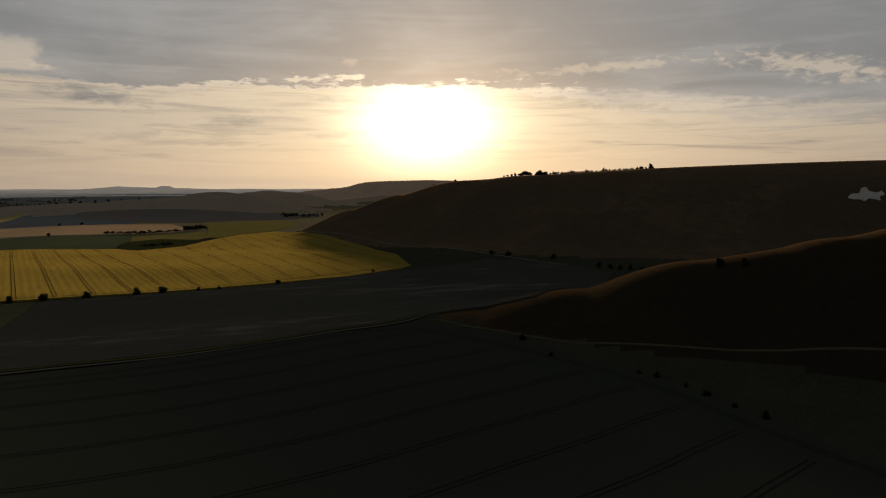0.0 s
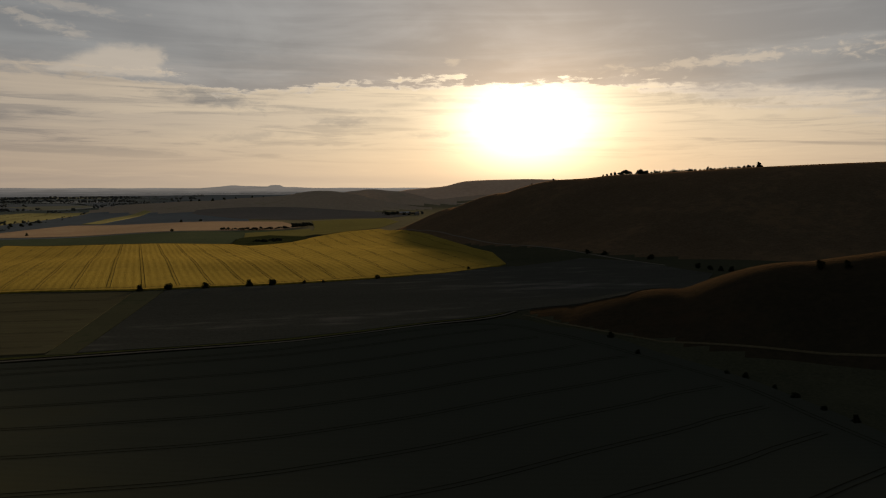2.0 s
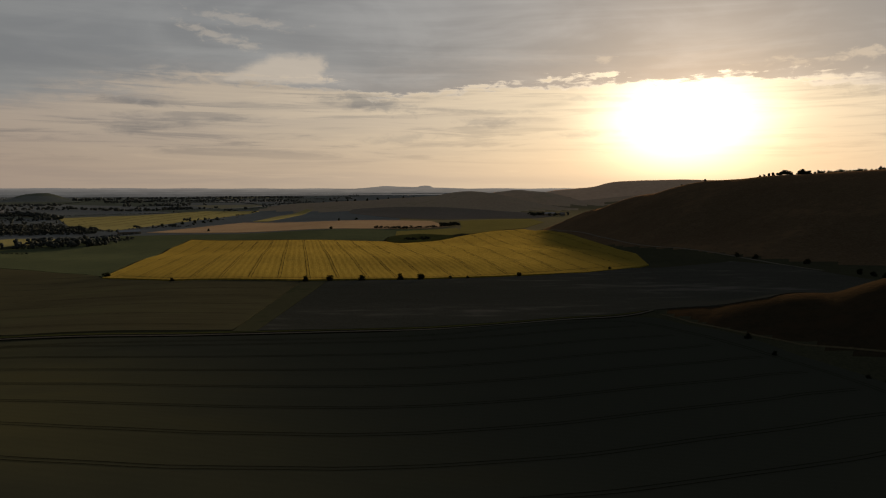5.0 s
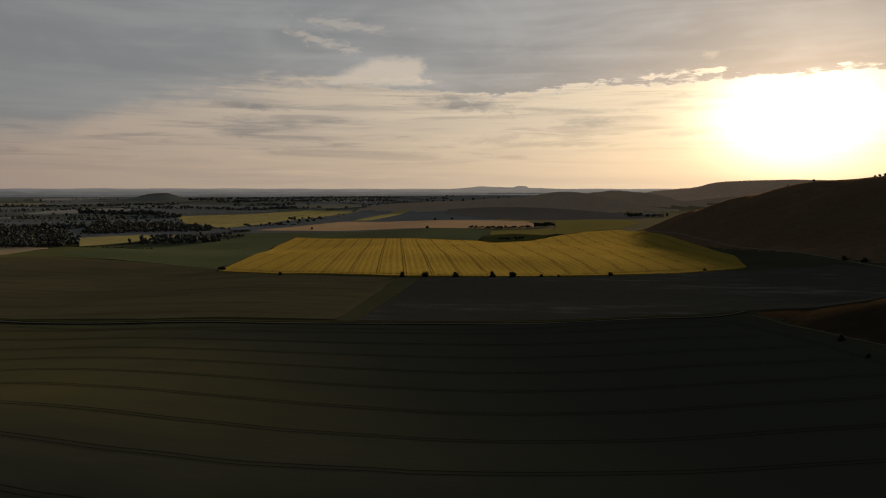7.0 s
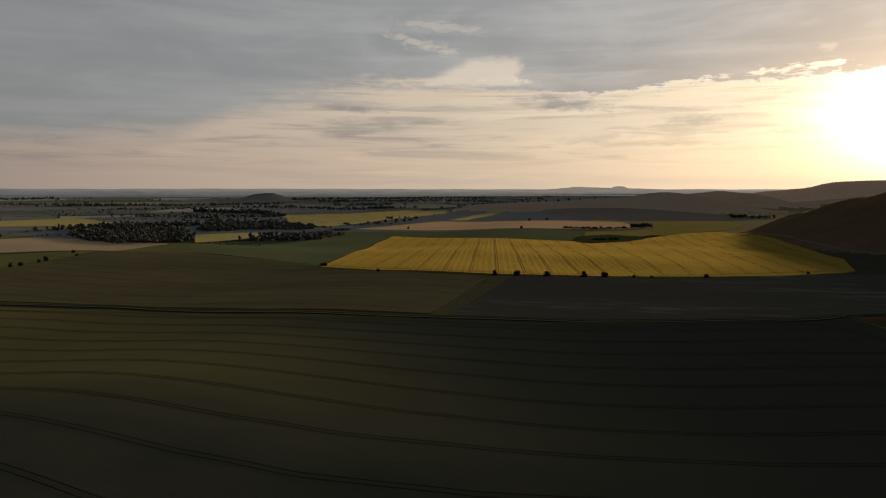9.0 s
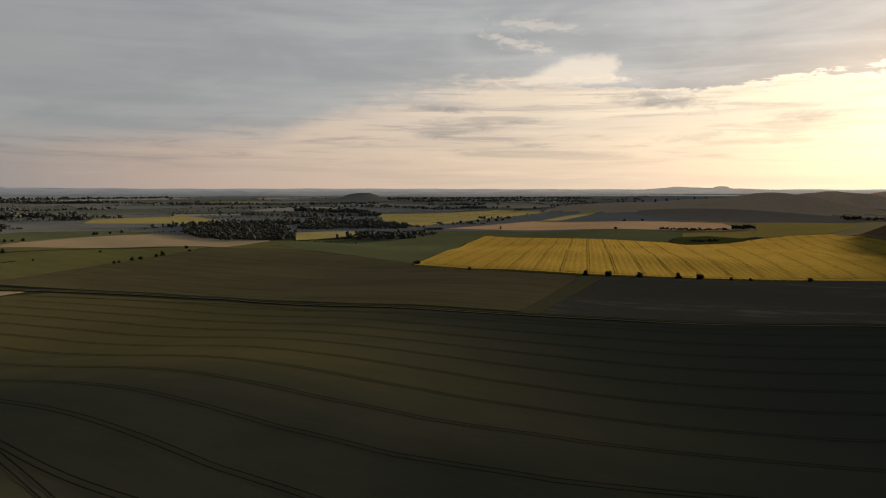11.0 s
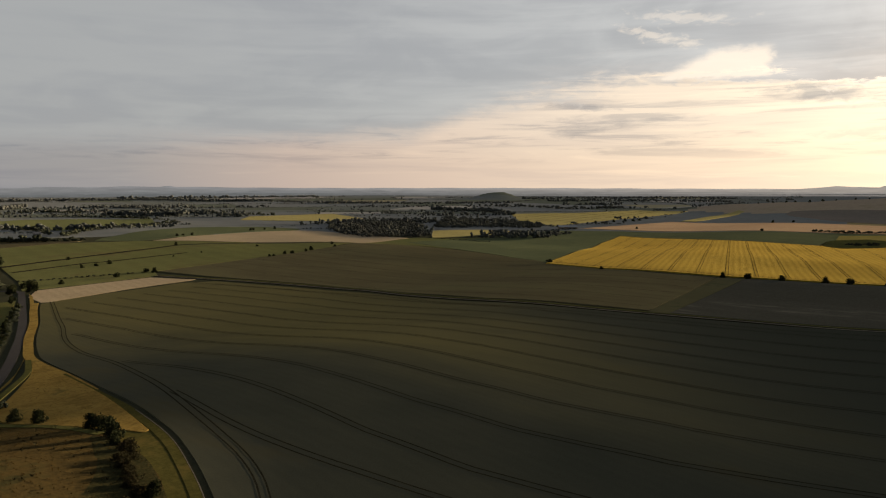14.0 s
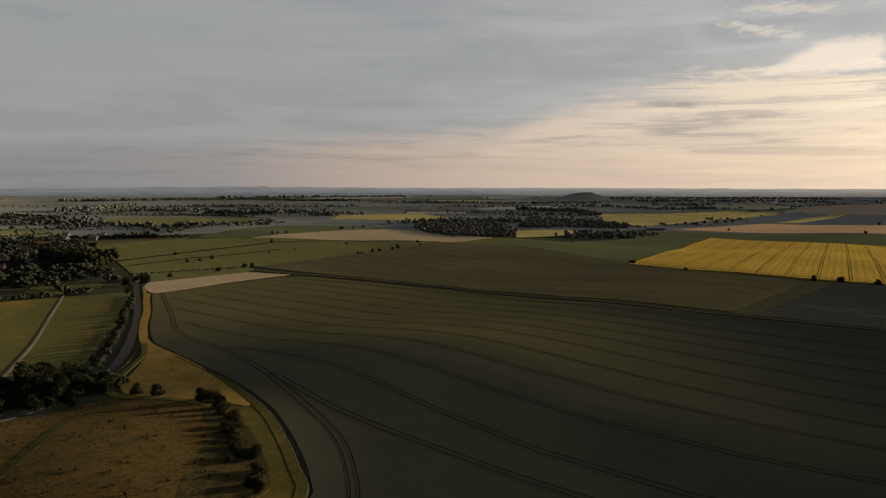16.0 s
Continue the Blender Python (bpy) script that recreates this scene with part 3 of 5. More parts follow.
def make_ground():
    rings = np.concatenate([[0.0], np.geomspace(20, 4850, 300)])
    count = 540
    turn = np.arange(count) * 2 * math.pi / count
    x = (rings[1:, None] * np.sin(turn)).ravel()
    y = (rings[1:, None] * np.cos(turn)).ravel()
    x, y = np.append(x, 0.0), np.append(y, 0.0)
    z = height(x, y)
    bare = np.hypot(x, y)
    faces, kinds = [], []
    high = land_only(x, y)
    middle = len(x) - 1
    for s in range(count):
        faces.append((middle, (s + 1) % count, s))
        kinds.append(1)
    for r in range(len(rings) - 2):
        for s in range(count):
            a, b = r * count + s, r * count + (s + 1) % count
            faces.append((a, b, b + count, a + count))
            # farther hills take the paler turf that stands in for haze
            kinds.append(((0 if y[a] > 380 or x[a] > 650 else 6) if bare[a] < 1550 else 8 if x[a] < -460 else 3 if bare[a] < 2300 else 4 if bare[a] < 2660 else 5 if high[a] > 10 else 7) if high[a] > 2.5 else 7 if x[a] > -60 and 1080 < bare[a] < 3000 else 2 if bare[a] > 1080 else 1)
    data = mesh_of("ground", np.stack([x, y, z], 1), faces, True)
    ob = new("ground", data)
    for material in (DOWNLAND, MEADOW, PLAIN, HAZED_DOWN_A, HAZED_DOWN_B, HAZED_DOWN_C, SPUR_TURF, FLAT_DOWN, VALE_GREEN):
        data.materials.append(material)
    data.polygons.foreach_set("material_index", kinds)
    return tagged(ob, "rolling chalk downs and a wide valley of rough grass", "ground", kind="structure")


def land_only(x, y):
    """How far the downs rise over the valley floor there."""
    x, y = np.asarray(x, float), np.asarray(y, float)
    land = np.zeros_like(x)
    for crest in CRESTS:
        for (ax, ay, ah, aw), (bx, by, bh, bw) in zip(crest, crest[1:]):
            dx, dy = bx - ax, by - ay
            s = np.clip(((x - ax) * dx + (y - ay) * dy) / (dx * dx + dy * dy), 0, 1)
            d = np.hypot(x - ax - s * dx, y - ay - s * dy) / (aw + s * (bw - aw))
            land = np.maximum(land, (ah + s * (bh - ah)) * (0.5 + 0.5 * np.cos(np.pi * np.clip(d, 0, 1))))
    return land


def inside(x, y, outline):
    x, y = np.asarray(x, float), np.asarray(y, float)
    hit = np.zeros(x.shape, bool)
    for (ax, ay), (bx, by) in zip(outline, outline[1:] + outline[:1]):
        if ay != by:
            hit ^= ((ay > y) != (by > y)) & (x < (bx - ax) * (y - ay) / (by - ay) + ax)
    return hit


def rounded(outline, times=2):
    """The outline with its corners cut, so that it runs in curves."""
    for _ in range(times):
        cut = []
        for (ax, ay), (bx, by) in zip(outline, outline[1:] + outline[:1]):
            cut += [(ax * 0.85 + bx * 0.15, ay * 0.85 + by * 0.15), (ax * 0.15 + bx * 0.85, ay * 0.15 + by * 0.85)]
        outline = cut
    return outline


def field(name, outline, stand, step, material, label, times=1, category="field"):
    """A crop or a piece of turf that stands so high over the land within the outline, with an edge down to it."""
    from mathutils import geometry
    outline = rounded(outline, times)
    rim = []
    for (ax, ay), (bx, by) in zip(outline, outline[1:] + outline[:1]):
        many = max(1, int(math.hypot(bx - ax, by - ay) / step))
        rim += [(ax + (bx - ax) * i / many, ay + (by - ay) * i / many) for i in range(many)]
    xs, ys = [p[0] for p in rim], [p[1] for p in rim]
    gx, gy = np.meshgrid(np.arange(min(xs), max(xs), step), np.arange(min(ys), max(ys), step))
    gx = gx + step * 0.5 * (np.arange(gx.shape[0]) % 2)[:, None]
    keep = inside(gx, gy, rim)
    spots = [Vector(p) for p in rim] + [Vector((a, b)) for a, b in zip(gx[keep], gy[keep])]
    edges = [(i, (i + 1) % len(rim)) for i in range(len(rim))]
    verts, _, faces, _, _, _ = geometry.delaunay_2d_cdt(spots, edges, [], 1, 0.01)
    vx, vy = np.array([v.x for v in verts]), np.array([v.y for v in verts])
    base = height(vx, vy)
    top = np.stack([vx, vy, base + stand], 1)
    used = {}
    for f in faces:
        for a, b in zip(f, [*f[1:], f[0]]):
            used[(a, b)] = True
    border = [(a, b) for a, b in used if (b, a) not in used]
    low = {}
    points = [tuple(p) for p in top]
    for a, b in border:
        for k in (a, b):
            if k not in low:
                low[k] = len(points)
                points += [tuple(top[k]), (vx[k], vy[k], base[k] - 1.0)]
    faces = [tuple(f) for f in faces] + [(low[b], low[a], low[a] + 1, low[b] + 1) for a, b in border]
    ob = part(name, mesh_of(name, points, faces, True), material)
    return tagged(ob, label, category, kind="structure")


def along(points, step):
    """Places every so many metres along a smooth line through the points."""
    pts = [np.array(p, float) for p in points]
    pts = [2 * pts[0] - pts[1]] + pts + [2 * pts[-1] - pts[-2]]
    out = []
    for a, b, c, d in zip(pts, pts[1:], pts[2:], pts[3:]):
        many = max(1, int(np.linalg.norm(c - b) / step))
        for i in range(many):
            t = i / many
            out.append(0.5 * (2 * b + (c - a) * t + (2 * a - 5 * b + 4 * c - d) * t * t + (3 * b - a - 3 * c + d) * t ** 3))
    out.append(pts[-2])
    return np.array(out)


def ribbon(line, widths, lift, thick=0.0, shift=0.0):
    """Verts and faces of a band along the line; widths: one number. With a thickness it gets edges down to the land."""
    run = np.gradient(line, axis=0)
    run /= np.linalg.norm(run, axis=1)[:, None] + 1e-9
    square = np.stack([-run[:, 1], run[:, 0]], 1)
    verts, faces = [], []
    for p, n in zip(line, square):
        for side in (-1, 1):
            q = p + n * (shift + side * widths / 2)
            z = float(height(q[0], q[1]))
            verts += [(q[0], q[1], z + lift), (q[0], q[1], z + lift), (q[0], q[1], z + lift - thick)]
    for i in range(len(line) - 1):
        a, b = 6 * i, 6 * i + 6
        faces.append((a, a + 3, b + 3, b))
        if thick:
            faces += [(a + 2, a + 1, b + 1, b + 2), (a + 4, a + 5, b + 5, b + 4)]
    return verts, faces


def band(name, points, width, lift, material, label, category, step=5.0, kind="structure"):
    verts, faces = ribbon(along(points, step), width, lift, 0.6)
    return tagged(part(name, mesh_of(name, verts, faces, True), material), label, category, kind=kind)


def wheel_pair(line, lift, owner, wide=0.4, gauge=1.9):
    """Two parallel wheel marks pressed through a crop."""
    va, fa = ribbon(line, wide, lift, 0, -gauge / 2)
    vb, fb = ribbon(line, wide, lift, 0, gauge / 2)
    faces = fa + [tuple(i + len(va) for i in f) for f in fb]
    return part("wheel_track", mesh_of("wheel_track", va + vb, faces), WHEEL_SOIL, owner)


ground = make_ground()

NEAR = [(-441, 153), (-412, 137), (-375, 118), (-339, 97), (-314, 84), (-288, 72), (-237, 57), (-189, 40), (-151, 28), (-123, 18), (-104, 9), (-89, 1), (-77, -7), (-66, -32), (-60, -140), (60, -200), (170, -120), (160, 60),
        (153, 117), (156, 145), (155, 193), (137, 254), (109, 313), (61, 305), (-7, 280), (-79, 269), (-124, 265), (-189, 264), (-242, 278), (-290, 294), (-340, 293), (-447, 284)]
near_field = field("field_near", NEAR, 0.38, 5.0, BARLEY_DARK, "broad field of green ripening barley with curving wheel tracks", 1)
BASE_X = [-320, -247, -193, -136, -87, -56, -20, 40, 100, 150]
BASE_Y = [86, 76, 66, 52, 40, 37, 40, 55, 75, 95]
TRACK = [(118, 322), (110, 318), (72, 310), (33, 295), (0, 285), (-38, 280), (-79, 274), (-124, 270), (-198, 274), (-250, 288), (-295, 303), (-348, 303), (-413, 297), (-457, 289), (-503, 281)]
HEADLAND = [(-441, 160), (-379, 130), (-351, 117), (-318, 100), (-283, 87), (-237, 74), (-181, 51), (-141, 34), (-118, 25), (-98, 17), (-83, 8), (-66, -8), (-52, -40), (-48, -120)]
wheel_pair(along(HEADLAND, 4), 0.46, near_field)
wheel_pair(along([(-157, 42), (-136, 35), (-118, 30), (-100, 27), (-76, 26), (-40, 28), (30, 38), (110, 70), (146, 95)], 4), 0.46, near_field)
inner = [(x * 0.94 - 4, y * 0.955 + 7) for x, y in NEAR]
for k in range(0, 10):
    line = []
    for x in np.arange(-445, 150, 5.0):
        low = np.interp(x, BASE_X, BASE_Y)
        high = np.interp(x, [p[0] for p in TRACK[::-1]], [p[1] for p in TRACK[::-1]])
        line.append((x, low + (high - low) * (k + 0.15) / 10.2))
    line = np.array(line)
    ok = inside(line[:, 0], line[:, 1], inner) & (line[:, 1] > np.interp(line[:, 0], [p[0] for p in HEADLAND], [p[1] for p in HEADLAND]) + 3)
    if ok.sum() > 3:
        wheel_pair(line[ok], 0.46, near_field)
wheel_pair(along([(148, 90), (147, 145), (146, 190), (129, 246), (100, 300), (60, 296), (0, 271), (-79, 259), (-188, 255), (-290, 284), (-440, 270)], 4), 0.46, near_field)

BROWN = [(-527, 301), (-470, 302), (-420, 306), (-355, 311), (-300, 310), (-250, 296), (-183, 280), (-87, 282), (-85, 443), (-130, 448), (-182, 461), (-245, 503), (-259, 527), (-275, 544), (-343, 591), (-410, 624), (-500, 655), (-575, 640), (-556, 557), (-542, 450), (-533, 360)]
brown_field = field("field_brown", BROWN, 0.6, 9.0, BROWN_CROP, "brown field of ripening corn beyond the farm track", 0)
for k in range(8):
    y0 = 325 + 30 * k
    line = np.array([(x, y0 + (x + 300) * -0.10 + 14 * math.sin(x / 130)) for x in np.arange(-540, -80, 8.0)])
    ok = inside(line[:, 0], line[:, 1], BROWN)
    if ok.sum() > 4:
        wheel_pair(line[ok], 0.66, brown_field, 0.3)
PATH_STRIP = [(-86.6, 279), (-76, 279), (-67.4, 446), (-84.6, 444)]
field("path_strip", PATH_STRIP, 0.5, 8.0, STRIP_GRASS, "grassy strip between two corn fields", 0, "path")
GREY = [(-75.6, 281), (-67, 446), (-2, 457), (89, 481), (165, 517), (190, 520), (268, 571), (300, 530), (305, 475), (312, 440), (262, 380), (225, 330), (167, 300), (143, 316), (112, 324), (73, 316), (33, 301), (0, 291), (-38, 285)]
field("field_grey", GREY, 0.5, 9.0, GREY_CROP, "thin grey-green crop with pale bare patches", 0)
STRIP = [(-442, 154), (-472, 161), (-500, 181), (-499, 225), (-498, 272), (-455, 284), (-452, 221), (-441, 160)]
field("field_strip", STRIP, 0.2, 8.0, TAN_STUBBLE, "narrow strip of pale tan stubble", 0)

YELLOW = [(-247, 507), (-179, 464), (-82, 452), (-43, 457), (-3, 462), (36, 472), (99, 486), (121, 490), (145, 503), (172, 522), (186, 540), (206, 640), (207, 741), (196, 864), (182, 1042), (168, 1140), (111, 1098), (70, 1025), (46, 975), (22, 906), (-30, 862), (-50, 897), (-173, 935), (-257, 985), (-350, 1030), (-328, 880), (-280, 651)]
yellow_field = field("field_yellow", YELLOW, 0.95, 9.0, YELLOW_CROP, "bright yellow field of flowering oilseed with straight wheel tracks", 0)
for k in range(-10, 18):
    x0 = -146 + 20.9 * k
    lean = min(-0.06, -0.178 + 0.0013 * max(0.0, x0))
    line = np.array([(x0 + lean * d, 470.0 + d) for d in np.arange(-30, 720, 8.0)])
    ok = inside(line[:, 0], line[:, 1], [(x * 0.985 - 0.5, y * 0.992 + 6) for x, y in YELLOW])
    if ok.sum() > 4:
        wheel_pair(line[ok], 1.02, yellow_field, 0.32, 2.1)
wheel_pair(along([(-235, 512), (-176, 474), (-82, 461), (0, 470), (99, 498), (168, 532)], 7), 1.02, yellow_field, 0.5)

COPSE = [(-53, 905), (-34, 864), (20, 904), (44, 955), (42, 1006), (-10, 1032), (-47, 985)]
field("copse_ground", COPSE, 1.25, 12.0, VERGE_GRASS, "rough grass round a small copse in the field", 2, "grass")
GREEN_BAND = [(-252, 520), (-284, 651), (-332, 880), (-354, 1040), (-258, 995), (-173, 943), (-55, 905), (-52, 970), (-12, 1030), (39, 1040), (60, 1045), (41, 1150), (-212, 1150), (-389, 1132), (-496, 1096), (-524, 929), (-545, 706), (-410, 630), (-345, 596), (-278, 549)]
field("field_green_band", GREEN_BAND, 0.4, 14.0, BLUE_CROP, "blue-green field of young crop behind the yellow one", 0)
field("field_olive_strip", [(-42, 1000), (-44, 1093), (56, 1168), (62, 1055), (40, 1012), (-8, 1040)], 0.8, 14.0, OLIVE_CROP, "olive strip of crop behind the copse", 0)
PINK = [(-471, 1168), (-431, 1264), (-373, 1432), (-92, 1431), (14, 1386), (43, 1212), (12, 1170), (-84, 1160), (-215, 1174), (-386, 1164)]
field("field_pink", PINK, 0.5, 22.0, PINK_STUBBLE, "long pinkish field of dry grass", 0)
OLIVE = [(52, 1052), (66, 1200), (71, 1387), (229, 1475), (235, 1340), (172, 1165), (112, 1108), (72, 1044)]
field("field_olive", OLIVE, 0.5, 22.0, OLIVE_CROP, "olive yellow field at the foot of the downs", 0)
field("field_down_foot", [(-190, 1866), (-34, 1872), (112, 1842), (187, 1824), (330, 1790), (300, 1580), (240, 1490), (159, 1490), (45, 1432), (-67, 1519), (-196, 1777)], 0.4, 24.0, PLOUGHLAND, "bare brown ploughland at the foot of the far downs", 1)
GOLD = [(-819, 1561), (-687, 1685), (-602, 1919), (-447, 1892), (-489, 1552), (-541, 1200), (-676, 1320)]
gold_field = field("field_gold", GOLD, 0.7, 24.0, GOLD_CROP, "distant golden field with a darker wedge", 0)
for k in range(6):
    line = np.array([(-560 - 40 * k + s * 0.05, 1300 + s) for s in np.arange(0, 600, 20.0)])
    ok = inside(line[:, 0], line[:, 1], GOLD)
    if ok.sum() > 3:
        wheel_pair(line[ok], 0.8, gold_field, 1.2, 2.4)
field("field_gold_strip", [(-362, 1466), (-352, 1700), (-320, 1895), (-300, 1864), (-318, 1640), (-333, 1475)], 0.7, 24.0, GOLD_CROP, "narrow golden strip of ripened corn", 0)
field("field_gold_small", [(-590, 838), (-676, 969), (-616, 1038), (-527, 1046), (-554, 930), (-575, 876)], 0.6, 18.0, GOLD_CROP, "small golden field in front of the woods", 0)
TAN = [(-834, 512), (-884, 690), (-891, 842), (-851, 858), (-605, 795), (-574, 645), (-600, 645), (-700, 575)]
field("field_tan", TAN, 0.35, 18.0, TAN_STUBBLE, "pale tan field of cut corn", 0)
PASTURE_A = [(-506, 174), (-503, 225), (-503, 283), (-531, 300), (-545, 450), (-558, 557), (-590, 640), (-640, 590), (-696, 556), (-738, 479), (-668, 237), (-560, 198)]
field("pasture_near", PASTURE_A, 0.25, 12.0, GREEN_CROP, "green pasture with scattered bushes", 0)
PASTURE_B = [(-680, 239), (-752, 485), (-708, 565), (-850, 501), (-893, 411), (-870, 261), (-762, 241)]
field("pasture_far", PASTURE_B, 0.25, 14.0, GREEN_CROP, "green pasture beyond a dark ditch", 0)
field("field_green_far", [(-910, 461), (-842, 503), (-896, 690), (-893, 880), (-1030, 888), (-1091, 735)], 0.3, 20.0, BLUE_CROP, "dull green field beyond the tan one", 1)
field("field_green_middle", [(-602, 800), (-571, 645), (-500, 660), (-408, 633), (-345, 599), (-410, 640), (-545, 712), (-522, 900), (-560, 860)], 0.3, 16.0, GREEN_CROP, "green field between corn and woods", 0)
field("field_lime_far", [(-1504, 605), (-1602, 731), (-1436, 931), (-1219, 793), (-1145, 561), (-1274, 521)], 0.6, 30.0, LIME_CROP, "yellow-green field among distant hedges", 0)
field("field_straw_far", [(-1223, 1008), (-1317, 1120), (-1237, 1333), (-918, 1143), (-1080, 1078)], 0.6, 30.0, GOLD_CROP, "straw-coloured field before the distant woods", 0)
field("field_lime_left", [(-1278, 335), (-1286, 390), (-1154, 382), (-1088, 316), (-1123, 283)], 0.6, 20.0, LIME_CROP, "small yellow-green field behind the village", 0)

field("field_fallow", [(-875, 265), (-897, 415), (-905, 455), (-960, 400), (-990, 330), (-960, 285)], 0.3, 14.0, TRODDEN, "brown fallow strip beyond the pastures", 0)
band("farm_track", TRACK, 2.0, 0.35, TRACK_EARTH, "pale chalky farm track between the fields", "track")
band("track_verge", [(x - 0.4, y + 4.5) for x, y in TRACK], 4.5, 0.30, VERGE_GRASS, "grassy verge beside the farm track", "verge")
ROAD = [(-640, 130), (-580, 142), (-535, 156), (-506, 170), (-487, 164), (-430, 136), (-382, 112), (-341, 90), (-324, 80), (-286, 58), (-250, 36), (-234, 25), (-203, -6), (-180, -62), (-200, -160)]
# dark strips laid along both track edges to stand in for crop-edge shadow
for gap in (-2.0, 2.2):
    band("ditch_track", [(x + 0.1 * gap, y + gap) for x, y in TRACK], 0.9, 0.42, WHEEL_SOIL, "dark strip painted for crop-edge shade beside the farm track", "ditch")
band("road", ROAD, 4.2, 0.30, ASPHALT, "narrow country road of worn grey asphalt", "road", 4.0)
VERGE = [(-486, 169), (-472, 164), (-423, 140), (-384, 120), (-342, 96), (-318, 83), (-262, 49), (-224, 22), (-233, 29), (-249, 41), (-288, 65), (-324, 86), (-339, 95), (-376, 114), (-423, 137)]
field("verge_road", VERGE, 0.35, 5.0, DRY_GRASS, "dry golden grass verge beside the road", 0, "verge")
TRIANGLE = [(-290, 70), (-237, 54), (-188, 37), (-152, 24), (-128, 15), (-148, 11), (-164, 9), (-184, 7), (-200, 13), (-219, 27), (-254, 51)]
field("field_dry_triangle", TRIANGLE, 0.45, 4.0, DRY_GRASS, "triangle of dry golden grass by the road", 1, "grass")
SLOPE = [(-152, 26), (-123, 16), (-104, 7), (-89, -1), (-77, -8), (-66, -32), (-62, -60), (-98, -62), (-96, -26), (-106, -10), (-120, 1), (-136, 11)]
field("verge_slope", SLOPE, 0.3, 4.0, SLOPE_GRASS, "bright green grass slope beside the barley", 1, "grass")
band("headland_path", [(x - 1.2, y - 2.8) for x, y in NEAR[6:13]] + [(-67, -34), (-63, -62)], 2.6, 0.40, SLOPE_GRASS, "grass path along the edge of the barley", "path", 4.0)
band("field_verge", [(x - 1.3, y - 3.0) for x, y in NEAR[:8]], 4.2, 0.39, DRY_GRASS, "dry golden grass between the road and the barley", "verge", 4.0)
band("chalk_path", [(x - 0.7, y - 1.7) for x, y in NEAR[8:13]] + [(-66.5, -33)], 0.22, 0.42, TRACK_EARTH, "thin pale chalky footpath along the field edge", "path", 3.0)
KNOLL_TOP = [(-196, -53), (-175, -23), (-184, -1), (-173, 8), (-154, 10), (-122, 6), (-102, -1), (-85, -13), (-76, -50), (-90, -120), (-160, -140), (-210, -110)]
field("knoll_grass", KNOLL_TOP, 0.5, 4.0, KNOLL_GRASS, "knoll of tussocky brown grass with darker patches", 1, "grass")
field("knoll_flank", [(-140, 6), (-127, 7), (-112, 3), (-95, -5), (-84, -12), (-82, -30), (-90, -30), (-103, -19), (-113, -8), (-126, -1)], 0.52, 4.0, FLANK_GRASS, "green flank of the knoll with scattered scrub", 2, "grass")
band("knoll_path", [(-100, -75), (-121, -48), (-131, -38), (-148, -24), (-164, -8), (-188, 1)], 2.2, 0.54, DARK_GRASS, "trodden green path over the grassy knoll", "path", 3.0)
band("verge_path", [(-288, 67), (-272, 59), (-256, 50), (-222, 25), (-203, 11), (-184, 5), (-160, 8), (-138, 8)], 2.4, 0.6, VERGE_GRASS, "mown green path round the foot of the knoll", "path", 3.0)
PADDOCK = [(-481, 70), (-471, 105), (-462, 148), (-372, 97), (-319, 62), (-261, 27), (-267, 8), (-290, -30), (-380, -20)]
field("paddock", PADDOCK, 0.25, 7.0, PADDOCK_GRASS, "grazed green and brown paddock beside the road", 0, "paddock")
band("hedge_verge", [(-447, 131), (-400, 106), (-350, 76), (-300, 47), (-264, 24)], 2.2, 0.33, VERGE_GRASS, "strip of rough uncut grass beside the hedge", "verge", 4.0)
band("lane", [(-486, 112), (-477, 108), (-404, 71), (-346, 42), (-302, 18), (-269, 0), (-255, -14)], 1.4, 0.42, LANE_GRAVEL, "pale gravel lane across the paddock", "lane", 4.0)
band("spur_track", [(118, 311), (135, 266), (149, 243), (177, 209), (205, 184), (240, 152)], 1.2, 0.2, TRODDEN, "faint footpath along the foot of the spur", "path")
band("hill_track", [(172, 1130), (205, 900), (232, 744), (262, 675), (283, 594), (310, 500)], 2.4, 0.25, TRACK_EARTH, "faint chalky track at the foot of the down", "track")
band("ditch_pasture", [(-670, 237), (-690, 300), (-712, 385), (-741, 479)], 6.0, 0.6, WHEEL_SOIL, "dark ditch between two pastures", "ditch")

band("ditch_meadow", [(-622, 223), (-640, 300), (-637, 325), (-649, 424)], 3.8, 0.55, WHEEL_SOIL, "narrow dark ditch across the pasture", "ditch")

# plain pale figure cut into the turf of the down
FIGURE = [(627, 499), (638, 503), (643, 499), (656, 507), (662, 506), (655, 498), (657, 490), (665, 492), (660, 484), (652, 484), (645, 477), (644, 481), (641, 487), (632, 484), (633, 490), (629, 493)]
field("chalk_figure", FIGURE, 0.5, 3.0, CHALK, "pale chalk figure cut into the grass hillside", 1, "chalk figure")


def far_hills(name, reach, profile, material, label):
    """A line of far hills round the plain, as a thin upright sheet shaped to fit the camera's skyline."""
    turn = np.radians(np.arange(-180, 180, 0.25))
    verts, faces = [], []
    many = len(turn)
    for a in turn:
        top = profile(math.degrees(a))
        verts += [(reach * math.sin(a), reach * math.cos(a), top), (reach * math.sin(a), reach * math.cos(a), -20.0)]
    for i in range(many):
        j = (i + 1) % many
        faces.append((2 * i, 2 * j, 2 * j + 1, 2 * i + 1))
    return tagged(part(name, mesh_of(name, verts, faces, True), material), label, "hills", kind="structure")


def bell(a, centre, width):
    return math.exp(-((a - centre) / width) ** 2)


